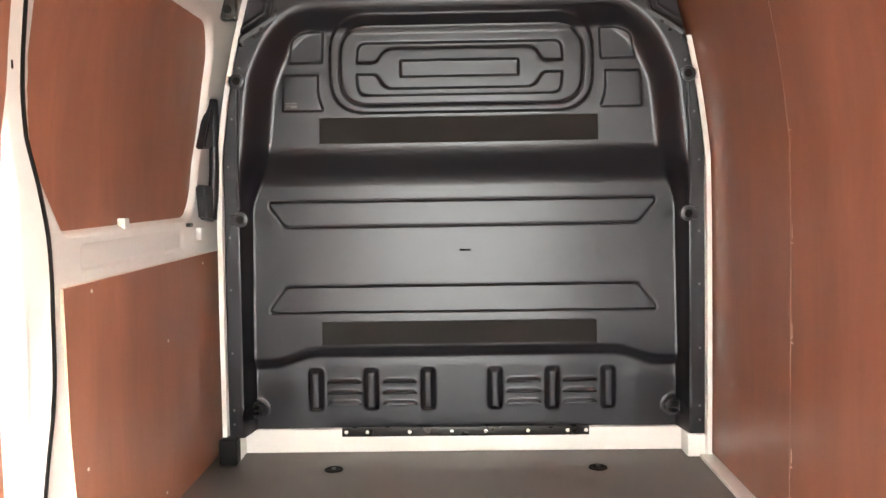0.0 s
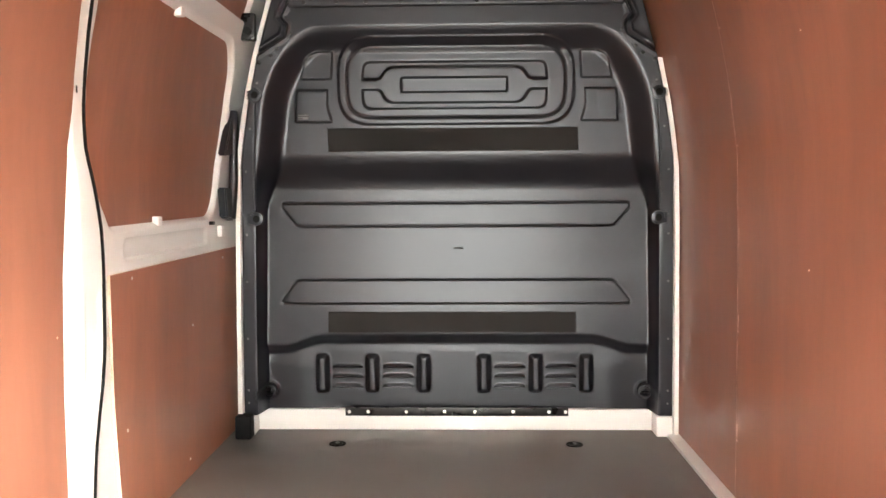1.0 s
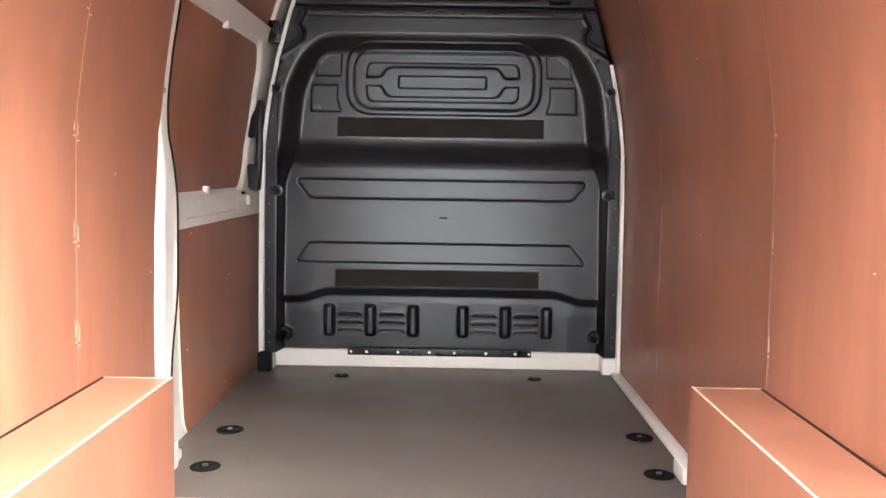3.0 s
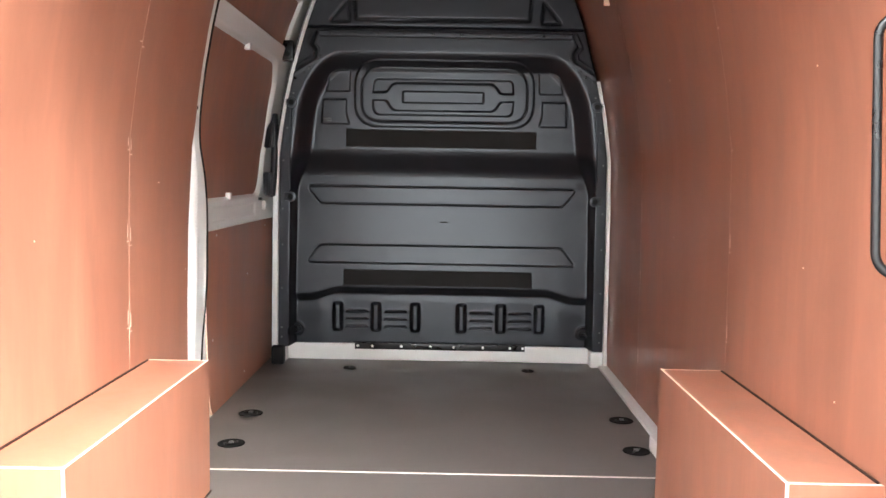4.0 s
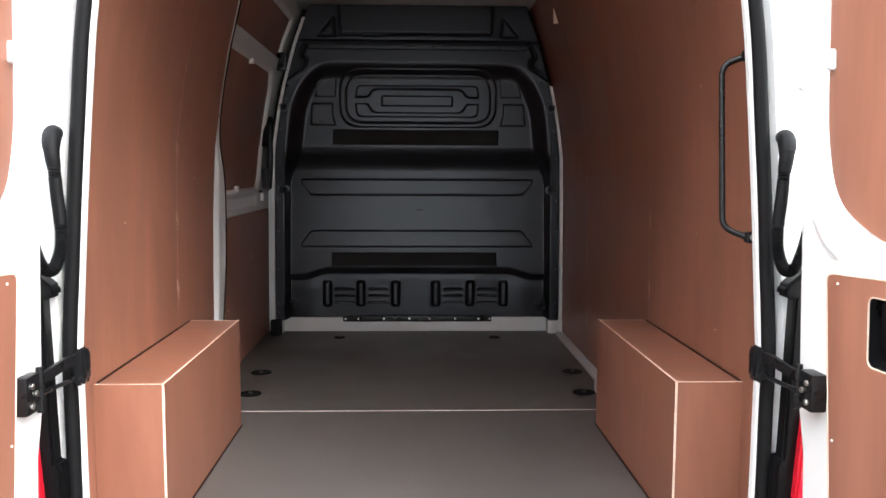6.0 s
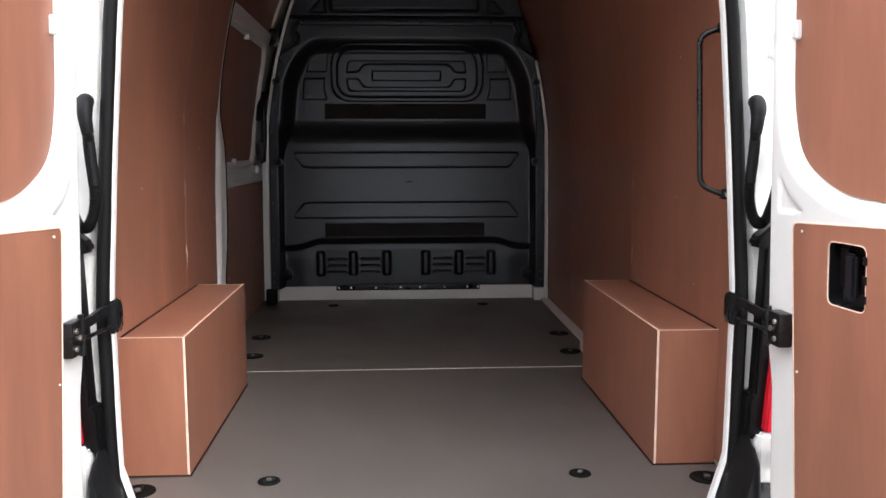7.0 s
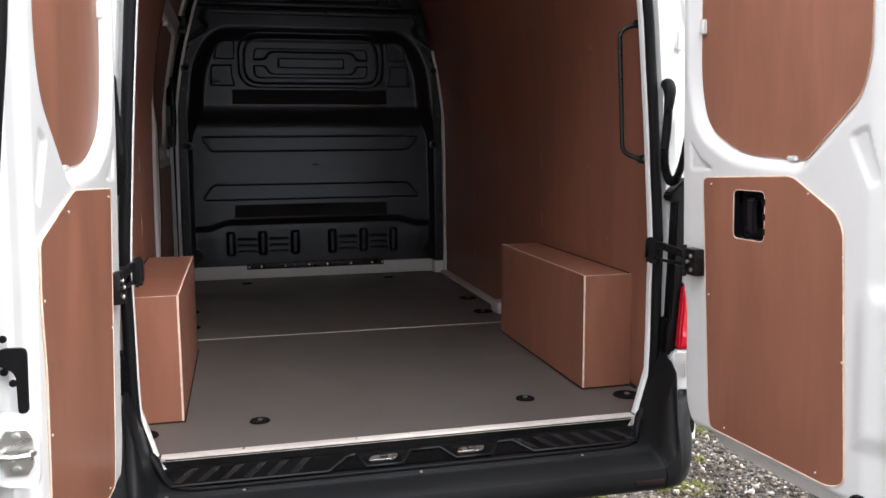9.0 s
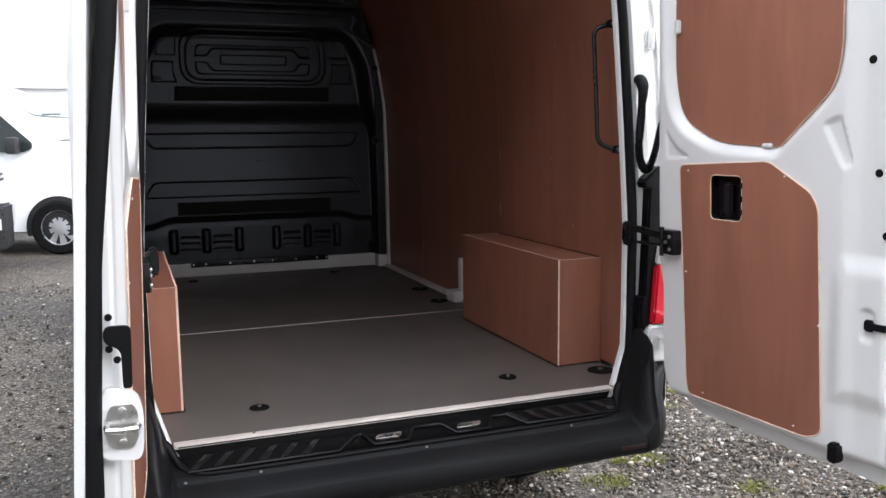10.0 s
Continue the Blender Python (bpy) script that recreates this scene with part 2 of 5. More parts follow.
def part(name, bm, mats, parent=None, label="", smooth=True, local=False):
    """Link a bmesh (or mesh) as one mesh object. World coordinates are turned into the parent's own unless local."""
    if isinstance(bm, bmesh.types.BMesh):
        me = bpy.data.meshes.new(name)
        bm.to_mesh(me)
        bm.free()
    else:
        me = bm
    for m in mats if isinstance(mats, (list, tuple)) else [mats]:
        me.materials.append(m)
    if smooth:
        me.shade_smooth()
        me.set_sharp_from_angle(angle=radians(38))
    ob = new(name, me)
    if parent is not None:
        ob.parent = parent
        if not local:
            me.transform(origin_of(parent).inverted())
    return tagged(ob, label)


def add_box(bm, x0, x1, y0, y1, z0, z1, bevel=0.0, mat=0, segs=2):
    r = bmesh.ops.create_cube(bm, size=1.0)
    vs = r["verts"]
    for v in vs:
        v.co = Vector((x0 + (v.co.x + 0.5) * (x1 - x0), y0 + (v.co.y + 0.5) * (y1 - y0), z0 + (v.co.z + 0.5) * (z1 - z0)))
    fs = {f for v in vs for f in v.link_faces}
    for f in fs:
        f.material_index = mat
    if bevel:
        es = list({e for v in vs for e in v.link_edges})
        bmesh.ops.bevel(bm, geom=es, offset=bevel, segments=segs, affect="EDGES", profile=0.6, clamp_overlap=True)
    return bm


def box(x0, x1, y0, y1, z0, z1, bevel=0.0, segs=2):
    return add_box(bmesh.new(), x0, x1, y0, y1, z0, z1, bevel, 0, segs)


def add_tube(bm, pts, radius, sides=10, closed=False, mat=0):
    """A tube along points; radius is a number or a function of 0..1 along it."""
    pts = [Vector(p) for p in pts]
    n = len(pts)
    rings, up = [], Vector((0.123, 0.31, 0.94)).normalized()
    for i, p in enumerate(pts):
        a = pts[(i - 1) % n] if closed or i else p
        c = pts[(i + 1) % n] if closed or i < n - 1 else p
        d = (c - a).normalized()
        s = d.cross(up)
        if s.length < 1e-3:
            s = d.cross(Vector((1, 0, 0)))
        s.normalize()
        w = s.cross(d)
        r = radius(i / max(1, n - 1)) if callable(radius) else radius
        rings.append([bm.verts.new(p + r * (math.cos(2 * math.pi * k / sides) * s + math.sin(2 * math.pi * k / sides) * w)) for k in range(sides)])
    for i in range(n if closed else n - 1):
        a, c = rings[i], rings[(i + 1) % n]
        for k in range(sides):
            f = bm.faces.new((a[k], a[(k + 1) % sides], c[(k + 1) % sides], c[k]))
            f.material_index = mat
    if not closed:
        for r in (rings[0], rings[-1]):
            f = bm.faces.new(r)
            f.material_index = mat
    bmesh.ops.recalc_face_normals(bm, faces=bm.faces)
    return bm


def smooth_path(pts, steps=8):
    """A Catmull-Rom curve through points."""
    p = [Vector(q) for q in pts]
    p = [2 * p[0] - p[1]] + p + [2 * p[-1] - p[-2]]
    out = []
    for i in range(1, len(p) - 2):
        for k in range(steps):
            t = k / steps
            a, b, c, d = p[i - 1], p[i], p[i + 1], p[i + 2]
            out.append(0.5 * ((2 * b) + (c - a) * t + (2 * a - 5 * b + 4 * c - d) * t * t + (3 * b - a - 3 * c + d) * t ** 3))
    out.append(p[-2])
    return out


def add_disc(bm, centre, normal, radius, depth, sides=20, bevel=0.0, mat=0):
    """A short cylinder standing on centre along normal."""
    q = Vector(normal).to_track_quat("Z", "Y").to_matrix().to_4x4()
    m = Matrix.Translation(centre) @ q @ Matrix.Translation((0, 0, depth / 2))
    r = bmesh.ops.create_cone(bm, cap_ends=True, segments=sides, radius1=radius, radius2=radius, depth=depth, matrix=m)
    vs = r["verts"]
    for f in {f for v in vs for f in v.link_faces}:
        f.material_index = mat
    if bevel:
        es = list({e for v in vs for e in v.link_edges if len(e.link_faces) == 2 and any(len(f.verts) > 4 for f in e.link_faces)})
        bmesh.ops.bevel(bm, geom=es, offset=bevel, segments=2, affect="EDGES", profile=0.6)
    return bm


def rounded(pts, r, steps=5):
    """A polygon's outline with its corners rounded; r is one radius or one for each corner."""
    out, n = [], len(pts)
    for i in range(n):
        a, b, c = (np.array(pts[k % n], float) for k in (i - 1, i, i + 1))
        rr = r[i] if isinstance(r, (list, tuple)) else r
        u, v = (a - b), (c - b)
        lu, lv = np.linalg.norm(u), np.linalg.norm(v)
        u, v = u / lu, v / lv
        d = min(rr, 0.45 * lu, 0.45 * lv)
        if d < 1e-4:
            out.append(tuple(b))
            continue
        p, q = b + d * u, b + d * v
        for k in range(steps + 1):
            t = k / steps
            out.append(tuple((1 - t) ** 2 * p + 2 * t * (1 - t) * b + t * t * q))
    return out


def plate(outline, place, thick, edge_mat=1):
    """A flat plate: an outline in two coordinates, a function place(u, v, w) into space, and its thickness."""
    bm = bmesh.new()
    front = [bm.verts.new(place(u, v, 0.0)) for u, v in outline]
    back = [bm.verts.new(place(u, v, thick)) for u, v in outline]
    bm.faces.new(front)
    bm.faces.new(back[::-1])
    n = len(outline)
    for i in range(n):
        f = bm.faces.new((front[i], back[i], back[(i + 1) % n], front[(i + 1) % n]))
        f.material_index = edge_mat
    bmesh.ops.recalc_face_normals(bm, faces=bm.faces)
    return bm


def plate_with_hole(outline, hole, place, thick):
    """A flat plate with an opening cut through it; its cut edges take the second material."""
    bm = bmesh.new()
    loops = []
    for w in (0.0, thick):
        edges, pair = [], []
        for ring in (outline, hole):
            vs = [bm.verts.new(place(u, v, w)) for u, v in ring]
            edges += [bm.edges.new((vs[i - 1], vs[i])) for i in range(len(vs))]
            pair.append(vs)
        bmesh.ops.triangle_fill(bm, use_beauty=True, edges=edges)
        loops.append(pair)
    for a, b in zip(*loops):
        for i in range(len(a)):
            bm.faces.new((a[i - 1], a[i], b[i], b[i - 1])).material_index = 1
    bmesh.ops.recalc_face_normals(bm, faces=bm.faces)
    return bm


def grid_mesh(name, P, keep=None):
    """A mesh of quads from an array of points (rows, columns, 3); keep tells which quads stay."""
    r, c = P.shape[:2]
    i = np.arange(r * c).reshape(r, c)
    q = np.stack([i[:-1, :-1], i[:-1, 1:], i[1:, 1:], i[1:, :-1]], -1).reshape(-1, 4)
    if keep is not None:
        q = q[keep.reshape(-1)]
        used = np.unique(q)
        remap = np.zeros(r * c, int)
        remap[used] = np.arange(len(used))
        q, pts = remap[q], P.reshape(-1, 3)[used]
    else:
        pts = P.reshape(-1, 3)
    me = bpy.data.meshes.new(name)
    me.from_pydata(pts.tolist(), [], q.tolist())
    me.update()
    return me


def sdf(X, Z, poly):
    """Signed distance to a polygon, negative inside."""
    d = np.full(X.shape, 1e9)
    inside = np.zeros(X.shape, bool)
    n = len(poly)
    for i in range(n):
        (ax, az), (bx, bz) = poly[i], poly[(i + 1) % n]
        ex, ez = bx - ax, bz - az
        t = np.clip(((X - ax) * ex + (Z - az) * ez) / max(ex * ex + ez * ez, 1e-12), 0, 1)
        d = np.minimum(d, np.hypot(X - ax - t * ex, Z - az - t * ez))
        cross = (az > Z) != (bz > Z)
        inside ^= cross & (X < (bx - ax) * (Z - az) / (ez if abs(ez) > 1e-12 else 1e-12) + ax)
    return np.where(inside, -d, d)


def line_distance(X, Z, pts):
    d = np.full(X.shape, 1e9)
    for (ax, az), (bx, bz) in zip(pts[:-1], pts[1:]):
        ex, ez = bx - ax, bz - az
        t = np.clip(((X - ax) * ex + (Z - az) * ez) / (ex * ex + ez * ez), 0, 1)
        d = np.minimum(d, np.hypot(X - ax - t * ex, Z - az - t * ez))
    return d


def ease(a, b, v):
    t = np.clip((v - a) / (b - a), 0, 1)
    return t * t * (3 - 2 * t)


def rect(x0, x1, z0, z1):
    return [(x0, z0), (x1, z0), (x1, z1), (x0, z1)]


# ---- the van's shape ----
FLOOR_Z, BULK_Y, ROOF_Z = 0.70, 3.0, 2.58
WALL_Z = [0.60, 0.70, 1.10, 1.50, 1.74, 1.90, 2.00, 2.14, 2.37, 2.55, 2.60]
WALL_X = [0.848, 0.848, 0.846, 0.842, 0.836, 0.815, 0.798, 0.768, 0.705, 0.640, 0.620]


def wall_x(z):
    """Half the width between the plywood linings at a height."""
    return np.interp(z, WALL_Z, WALL_X)


def wall_sheet(name, side, z, ya, yb, off, thick, cols=6):
    """A sheet that follows the wall's curve between two upright edges; side is -1 or 1."""
    z = np.asarray(z, float)
    ya, yb = np.broadcast_to(ya, z.shape), np.broadcast_to(yb, z.shape)
    bm = bmesh.new()
    layers = []
    for w in (off, off + thick):
        layers.append([[bm.verts.new((side * (wall_x(zz) + w), a + (b - a) * k / cols, zz)) for k in range(cols + 1)] for zz, a, b in zip(z, ya, yb)])
    f0, f1 = layers
    n = len(z)
    for i in range(n - 1):
        for k in range(cols):
            bm.faces.new((f0[i][k], f0[i][k + 1], f0[i + 1][k + 1], f0[i + 1][k]))
            bm.faces.new((f1[i][k], f1[i + 1][k], f1[i + 1][k + 1], f1[i][k + 1]))
        for k in (0, cols):
            bm.faces.new((f0[i][k], f0[i + 1][k], f1[i + 1][k], f1[i][k])).material_index = 1
    for i in (0, n - 1):
        for k in range(cols):
            bm.faces.new((f0[i][k], f0[i][k + 1], f1[i][k + 1], f1[i][k])).material_index = 1
    bmesh.ops.recalc_face_normals(bm, faces=bm.faces)
    return bm


def span(poly, z):
    """The least and greatest first coordinate of a convex polygon at each height."""
    lo, hi = [], []
    for zz in z:
        xs = []
        for (ax, az), (bx, bz) in zip(poly, poly[1:] + poly[:1]):
            if (az <= zz <= bz) or (bz <= zz <= az):
                xs += [ax, bx] if abs(bz - az) < 1e-9 else [ax + (bx - ax) * (zz - az) / (bz - az)]
        lo.append(min(xs))
        hi.append(max(xs))
    return np.array(lo), np.array(hi)


def hull(bm, points, bevel=0.0):
    """The convex hull of points, with its flat faces joined and its edges rounded."""
    bmesh.ops.convex_hull(bm, input=[bm.verts.new(p) for p in points])
    bmesh.ops.dissolve_limit(bm, angle_limit=radians(2), verts=bm.verts[:], edges=bm.edges[:])
    if bevel:
        bmesh.ops.bevel(bm, geom=bm.edges[:], offset=bevel, segments=2, affect="EDGES", clamp_overlap=True)
    return bm


def nick(side, y, z, parent):
    """A short pale nick where a fixing tore the film at a panel joint."""
    x0, x1 = sorted((side * (wall_x(z) - 0.0012), side * (wall_x(z) + 0.001)))
    bm = box(x0, x1, y - 0.006, y + 0.006, z - 0.0012, z + 0.0012)
    add_box(bm, x0, x1, y - 0.0012, y + 0.0012, z + 0.012, z + 0.050)
    part("nick", bm, PLY_EDGE, parent)


def screw(at, normal, parent, mat=None, r=0.0045):
    bm = bmesh.new()
    add_disc(bm, at, normal, r, 0.0025, 10, 0.0008)
    return part("screw", bm, mat or STEEL, parent)


# ---- ground ----
def ground_z(x, y):
    """The yard is flat round the van and banks up ahead of it on the side where the cars are parked."""
    return 0.21 * ease(1.5, 6.5, np.asarray(y, float)) * ease(0.9, 2.0, -np.asarray(x, float) + 0.6 * np.maximum(0, np.asarray(y, float) - 4.5))


def build_ground():
    ax = np.concatenate([-np.geomspace(900, 8, 14), np.linspace(-7, 7, 71), np.geomspace(8, 900, 14)])
    ay = np.concatenate([-np.geomspace(900, 6, 14), np.linspace(-5, 12, 86), np.geomspace(13, 900, 14)])
    X, Y = np.meshgrid(ax, ay)
    Z = ground_z(X, Y)
    rng = np.random.default_rng(3)
    Z = Z + np.where((abs(X) < 8) & (abs(Y) < 13), rng.normal(0, 0.006, X.shape), 0)
    g = part("ground", grid_mesh("ground", np.stack([X, Y, Z], -1)), GROUND)
    tagged(g, "dark wet gravel yard with scattered pale stones", "ground", kind="structure")


def build_gravel():
    rng = np.random.default_rng(5)
    ico = bmesh.new()
    bmesh.ops.create_icosphere(ico, subdivisions=1, radius=1.0)
    ico.verts.ensure_lookup_table()
    V = np.array([v.co[:] for v in ico.verts])
    F = np.array([[v.index for v in f.verts] for f in ico.faces])
    ico.free()
    n_right, n_left = 40000, 15000
    x = np.concatenate([0.3 + 2.5 * rng.uniform(0, 1, n_right) ** 0.9, -0.95 - 2.6 * rng.uniform(0, 1, n_left)])
    y = np.concatenate([rng.uniform(-0.8, 2.9, n_right), -1.2 + 7.5 * rng.uniform(0, 1, n_left) ** 1.3])
    n = len(x)
    size = np.clip(rng.lognormal(math.log(0.0060), 0.42, n), 0.0030, 0.019)
    size[n_right:] *= 1.05
    s = size[:, None] * rng.uniform(0.55, 1.25, (n, 3))
    a = rng.uniform(0, 2 * math.pi, n)
    c, d = np.cos(a)[:, None], np.sin(a)[:, None]
    P = V[None] * rng.uniform(0.72, 1.18, (n, len(V), 1)) * s[:, None, :]
    P = np.stack([P[..., 0] * c - P[..., 1] * d, P[..., 0] * d + P[..., 1] * c, P[..., 2] * 0.75], -1)
    P = P + np.stack([x, y, ground_z(x, y) + 0.4 * s[:, 2] + rng.uniform(-0.003, 0.007, n)], -1)[:, None, :]
    verts = [P.reshape(-1, 3)]
    faces = [(F[None] + len(V) * np.arange(n)[:, None, None]).reshape(-1, 3)]
    me = bpy.data.meshes.new("gravel")
    me.from_pydata(np.concatenate(verts).tolist(), [], np.concatenate(faces).tolist())
    me.update()
    g = part("gravel", me, STONE, smooth=False)
    tagged(g, "loose grey and pale gravel stones on the yard", "gravel", kind="stuff")


def build_moss():
    rng = np.random.default_rng(9)
    verts, faces = [], []
    spots = [(1.16, 0.72, 0.13), (1.46, 0.88, 0.11), (1.30, 1.55, 0.14), (1.02, 0.95, 0.09), (1.95, 1.55, 0.16), (1.72, 0.42, 0.09), (2.3, 2.2, 0.2), (1.6, 0.20, 0.08)]
    spots += [(rng.uniform(0.95, 2.6), rng.uniform(0.0, 2.4), rng.uniform(0.02, 0.05)) for _ in range(16)]
    for cx, cy, r in spots:
        for _ in range(int(90 + 3200 * r)):
            a, q = rng.uniform(0, 6.28), r * math.sqrt(rng.uniform(0, 1)) * rng.uniform(0.4, 1.35)
            px, py = cx + q * math.cos(a), cy + 0.7 * q * math.sin(a)
            h, w, t = rng.uniform(0.008, 0.028), rng.uniform(0.0015, 0.004), rng.uniform(0, 6.28)
            lean = rng.normal(0, 0.014, 2)
            k = len(verts)
            verts += [(px - w * math.cos(t), py - w * math.sin(t), 0.002), (px + w * math.cos(t), py + w * math.sin(t), 0.002), (px + lean[0], py + lean[1], h)]
            faces.append((k, k + 1, k + 2))
    me = bpy.data.meshes.new("moss")
    me.from_pydata(verts, [], faces)
    tagged(part("moss", me, MOSS, smooth=False), "tufts of yellow-green moss among the gravel", "moss", kind="stuff")


build_ground()
build_gravel()
build_moss()


# ---- shell: floor, walls, ceiling ----
def build_floor():
    base = part("floor", box(-0.86, 0.86, 0.02, 3.10, 0.60, FLOOR_Z - 0.013), CONCRETE)
    tagged(base, "grey-brown phenolic plywood load floor in two boards", "floor", kind="structure")
    part("floor_board", box(-0.846, 0.846, 0.022, 1.404, FLOOR_Z - 0.012, FLOOR_Z, 0.0015, 1), FLOOR, base)
    outline = [(-0.846, 1.414), (0.846, 1.414), (0.846, 3.06), (-0.8835, 3.06), (-0.8835, 1.86), (-0.846, 1.86)]
    part("floor_board", plate(outline, lambda a, b, w: Vector((a, b, FLOOR_Z - w)), 0.012, 0), FLOOR, base, smooth=False)
    part("joint_strip", box(-0.846, 0.846, 1.4045, 1.4135, FLOOR_Z - 0.011, FLOOR_Z + 0.0012, 0.0008, 1), ALU, base, "thin pale joint strip between the floor boards")
    bm = box(-0.711, 0.711, -0.010, 0.021, 0.689, FLOOR_Z + 0.002, 0.003)
    trim = part("sill_trim", bm, ALU, base, "scuffed pale aluminium edge trim along the rear sill")
    part("groove", box(-0.700, 0.700, -0.0108, -0.0095, 0.6925, 0.6955), SEAL, trim)
    rng = random.Random(4)
    for k in range(9):
        x = -0.64 + 0.16 * k + rng.uniform(-0.01, 0.01)
        screw((x, 0.004, FLOOR_Z + 0.003), (0, 0, 1), trim)


build_floor()


# the rear edge of the post beside the sliding door, height by height
POST_Z = [0.70, 1.20, 1.48, 1.66, 1.83, 1.98, 2.10, 2.57]
POST_Y = [1.600, 1.588, 1.595, 1.618, 1.630, 1.618, 1.605, 1.545]


def build_wall(side):
    name = "wall_right" if side > 0 else "wall_left"
    z = np.array([0.60, 0.8, 1.1, 1.4, 1.7, 1.8, 1.9, 2.0, 2.1, 2.2, 2.37, 2.5, 2.6])
    y_end = 3.16
    if side > 0:
        bm = wall_sheet(name, side, z, 0.0, y_end, 0.045, 0.04)
    else:
        bm = wall_sheet(name, side, z, 0.0, 1.68, 0.045, 0.04)
    wall = part(name, bm, [WHITE, WHITE])
    tagged(wall, "white steel van side lined with red-brown plywood", "wall", kind="structure")
    zz = np.concatenate([np.linspace(0.712, 1.7, 9), np.linspace(1.74, 2.565, 22)])
    pale = "red-brown film-faced plywood lining with pale cut edge"
    if side > 0:
        a = part("plywood_panel", wall_sheet("p", side, zz, 1.1908, 2.2975, 0.0, 0.009), [PLY, PLY_EDGE], wall, pale)
        part("plywood_panel", wall_sheet("p", side, zz, 0.040, 1.1900, 0.0, 0.009), [PLY, PLY_EDGE], wall, pale)
        b = part("plywood_panel", wall_sheet("p", side, zz, 2.2990, 3.055, 0.0, 0.009), [PLY, PLY_EDGE], wall, pale)
        part("panel_clip", box(0.672, 0.705, 2.40, 2.418, 2.385, 2.50, 0.004), PLY_EDGE, wall, "pale raw wooden block under the roof")
        for zc in (0.86, 1.19, 1.45, 1.74, 2.08):
            nick(side, 1.183, zc, a)
            nick(side, 2.288, zc + 0.03, a)
        for y, zc in ((1.78, 1.45), (0.68, 1.46), (0.60, 1.9), (1.75, 2.0), (0.5, 1.2)):
            screw((side * (wall_x(zc) - 0.001), y, zc), (-side, 0, 0), a, PLY_EDGE, 0.0022)
        # bare metal base rail that shows between floor and lining
        part("base_rail", box(0.800, 0.847, 1.30, 2.95, FLOOR_Z + 0.0005, FLOOR_Z + 0.016, 0.004), WHITE, wall, "white metal rail along the lining's foot")
        bm = add_box(bmesh.new(), 0.757, 0.838, 1.575, 1.690, FLOOR_Z + 0.0005, 0.758, 0.012)
        add_box(bm, 0.800, 0.842, 1.585, 1.625, 0.745, 0.93, 0.010)
        part("arch_bracket", bm, WHITE, wall, "white steel foot of the wheel arch")
    else:
        a = part("plywood_panel", wall_sheet("p", side, zz, 0.040, 1.0755, 0.0, 0.009), [PLY, PLY_EDGE], wall, pale)
        edge = np.interp(zz, POST_Z, POST_Y)
        b = part("plywood_panel", wall_sheet("p", side, zz, 1.0765, edge, 0.0, 0.009), [PLY, PLY_EDGE], wall, pale)
        for zc in (1.22, 1.46, 1.71, 2.0):
            nick(side, 1.066, zc, a)
            nick(side, 1.086, zc - 0.012, b)
        for y, zc in ((1.56, 1.33), (1.3, 1.62), (0.55, 1.5), (1.62, 1.72)):
            screw((side * (wall_x(zc) - 0.001), y, zc), (-side, 0, 0), b, PLY_EDGE, 0.0022)
    x0, x1 = sorted((side * 0.826, side * 0.8475))
    part("foot_rail", box(x0, x1, 0.045, 0.150, FLOOR_Z + 0.0006, 0.765, 0.006), WHITE, wall, "white steel foot of the corner post")
    # folded corner post behind the rear opening
    post = []
    for zc in np.linspace(0.702, 2.5, 14):
        ox = opening_x(zc)
        post.append([(side * (wall_x(zc) + 0.044), 0.12, zc), (side * (wall_x(zc) + 0.012), 0.10, zc), (side * (wall_x(zc) + 0.010), 0.030, zc),
                     (side * (ox + 0.010), 0.028, zc), (side * ox, 0.022, zc), (side * ox, 0.004, zc), (side * (ox + 0.008), -0.002, zc)])
    part("corner_post", grid_mesh("corner_post", np.array(post, float)), WHITE, wall, "white painted rear corner post")


OPEN_Z = [0.66, 0.70, 0.72, 0.76, 0.85, 1.25, 1.60, 1.93, 2.20, 2.38, 2.45]
OPEN_X = [0.672, 0.714, 0.734, 0.749, 0.757, 0.759, 0.736, 0.709, 0.675, 0.630, 0.570]


def opening_x(z):
    """Half the width of the rear door opening at a height."""
    return float(np.interp(z, OPEN_Z, OPEN_X))


build_wall(-1)
build_wall(1)


def build_ceiling():
    c = part("ceiling", box(-0.74, 0.74, 0.0, 3.16, 2.575, 2.66, 0.01), ROOF)
    tagged(c, "white painted steel van roof", "ceiling", kind="structure")


build_ceiling()


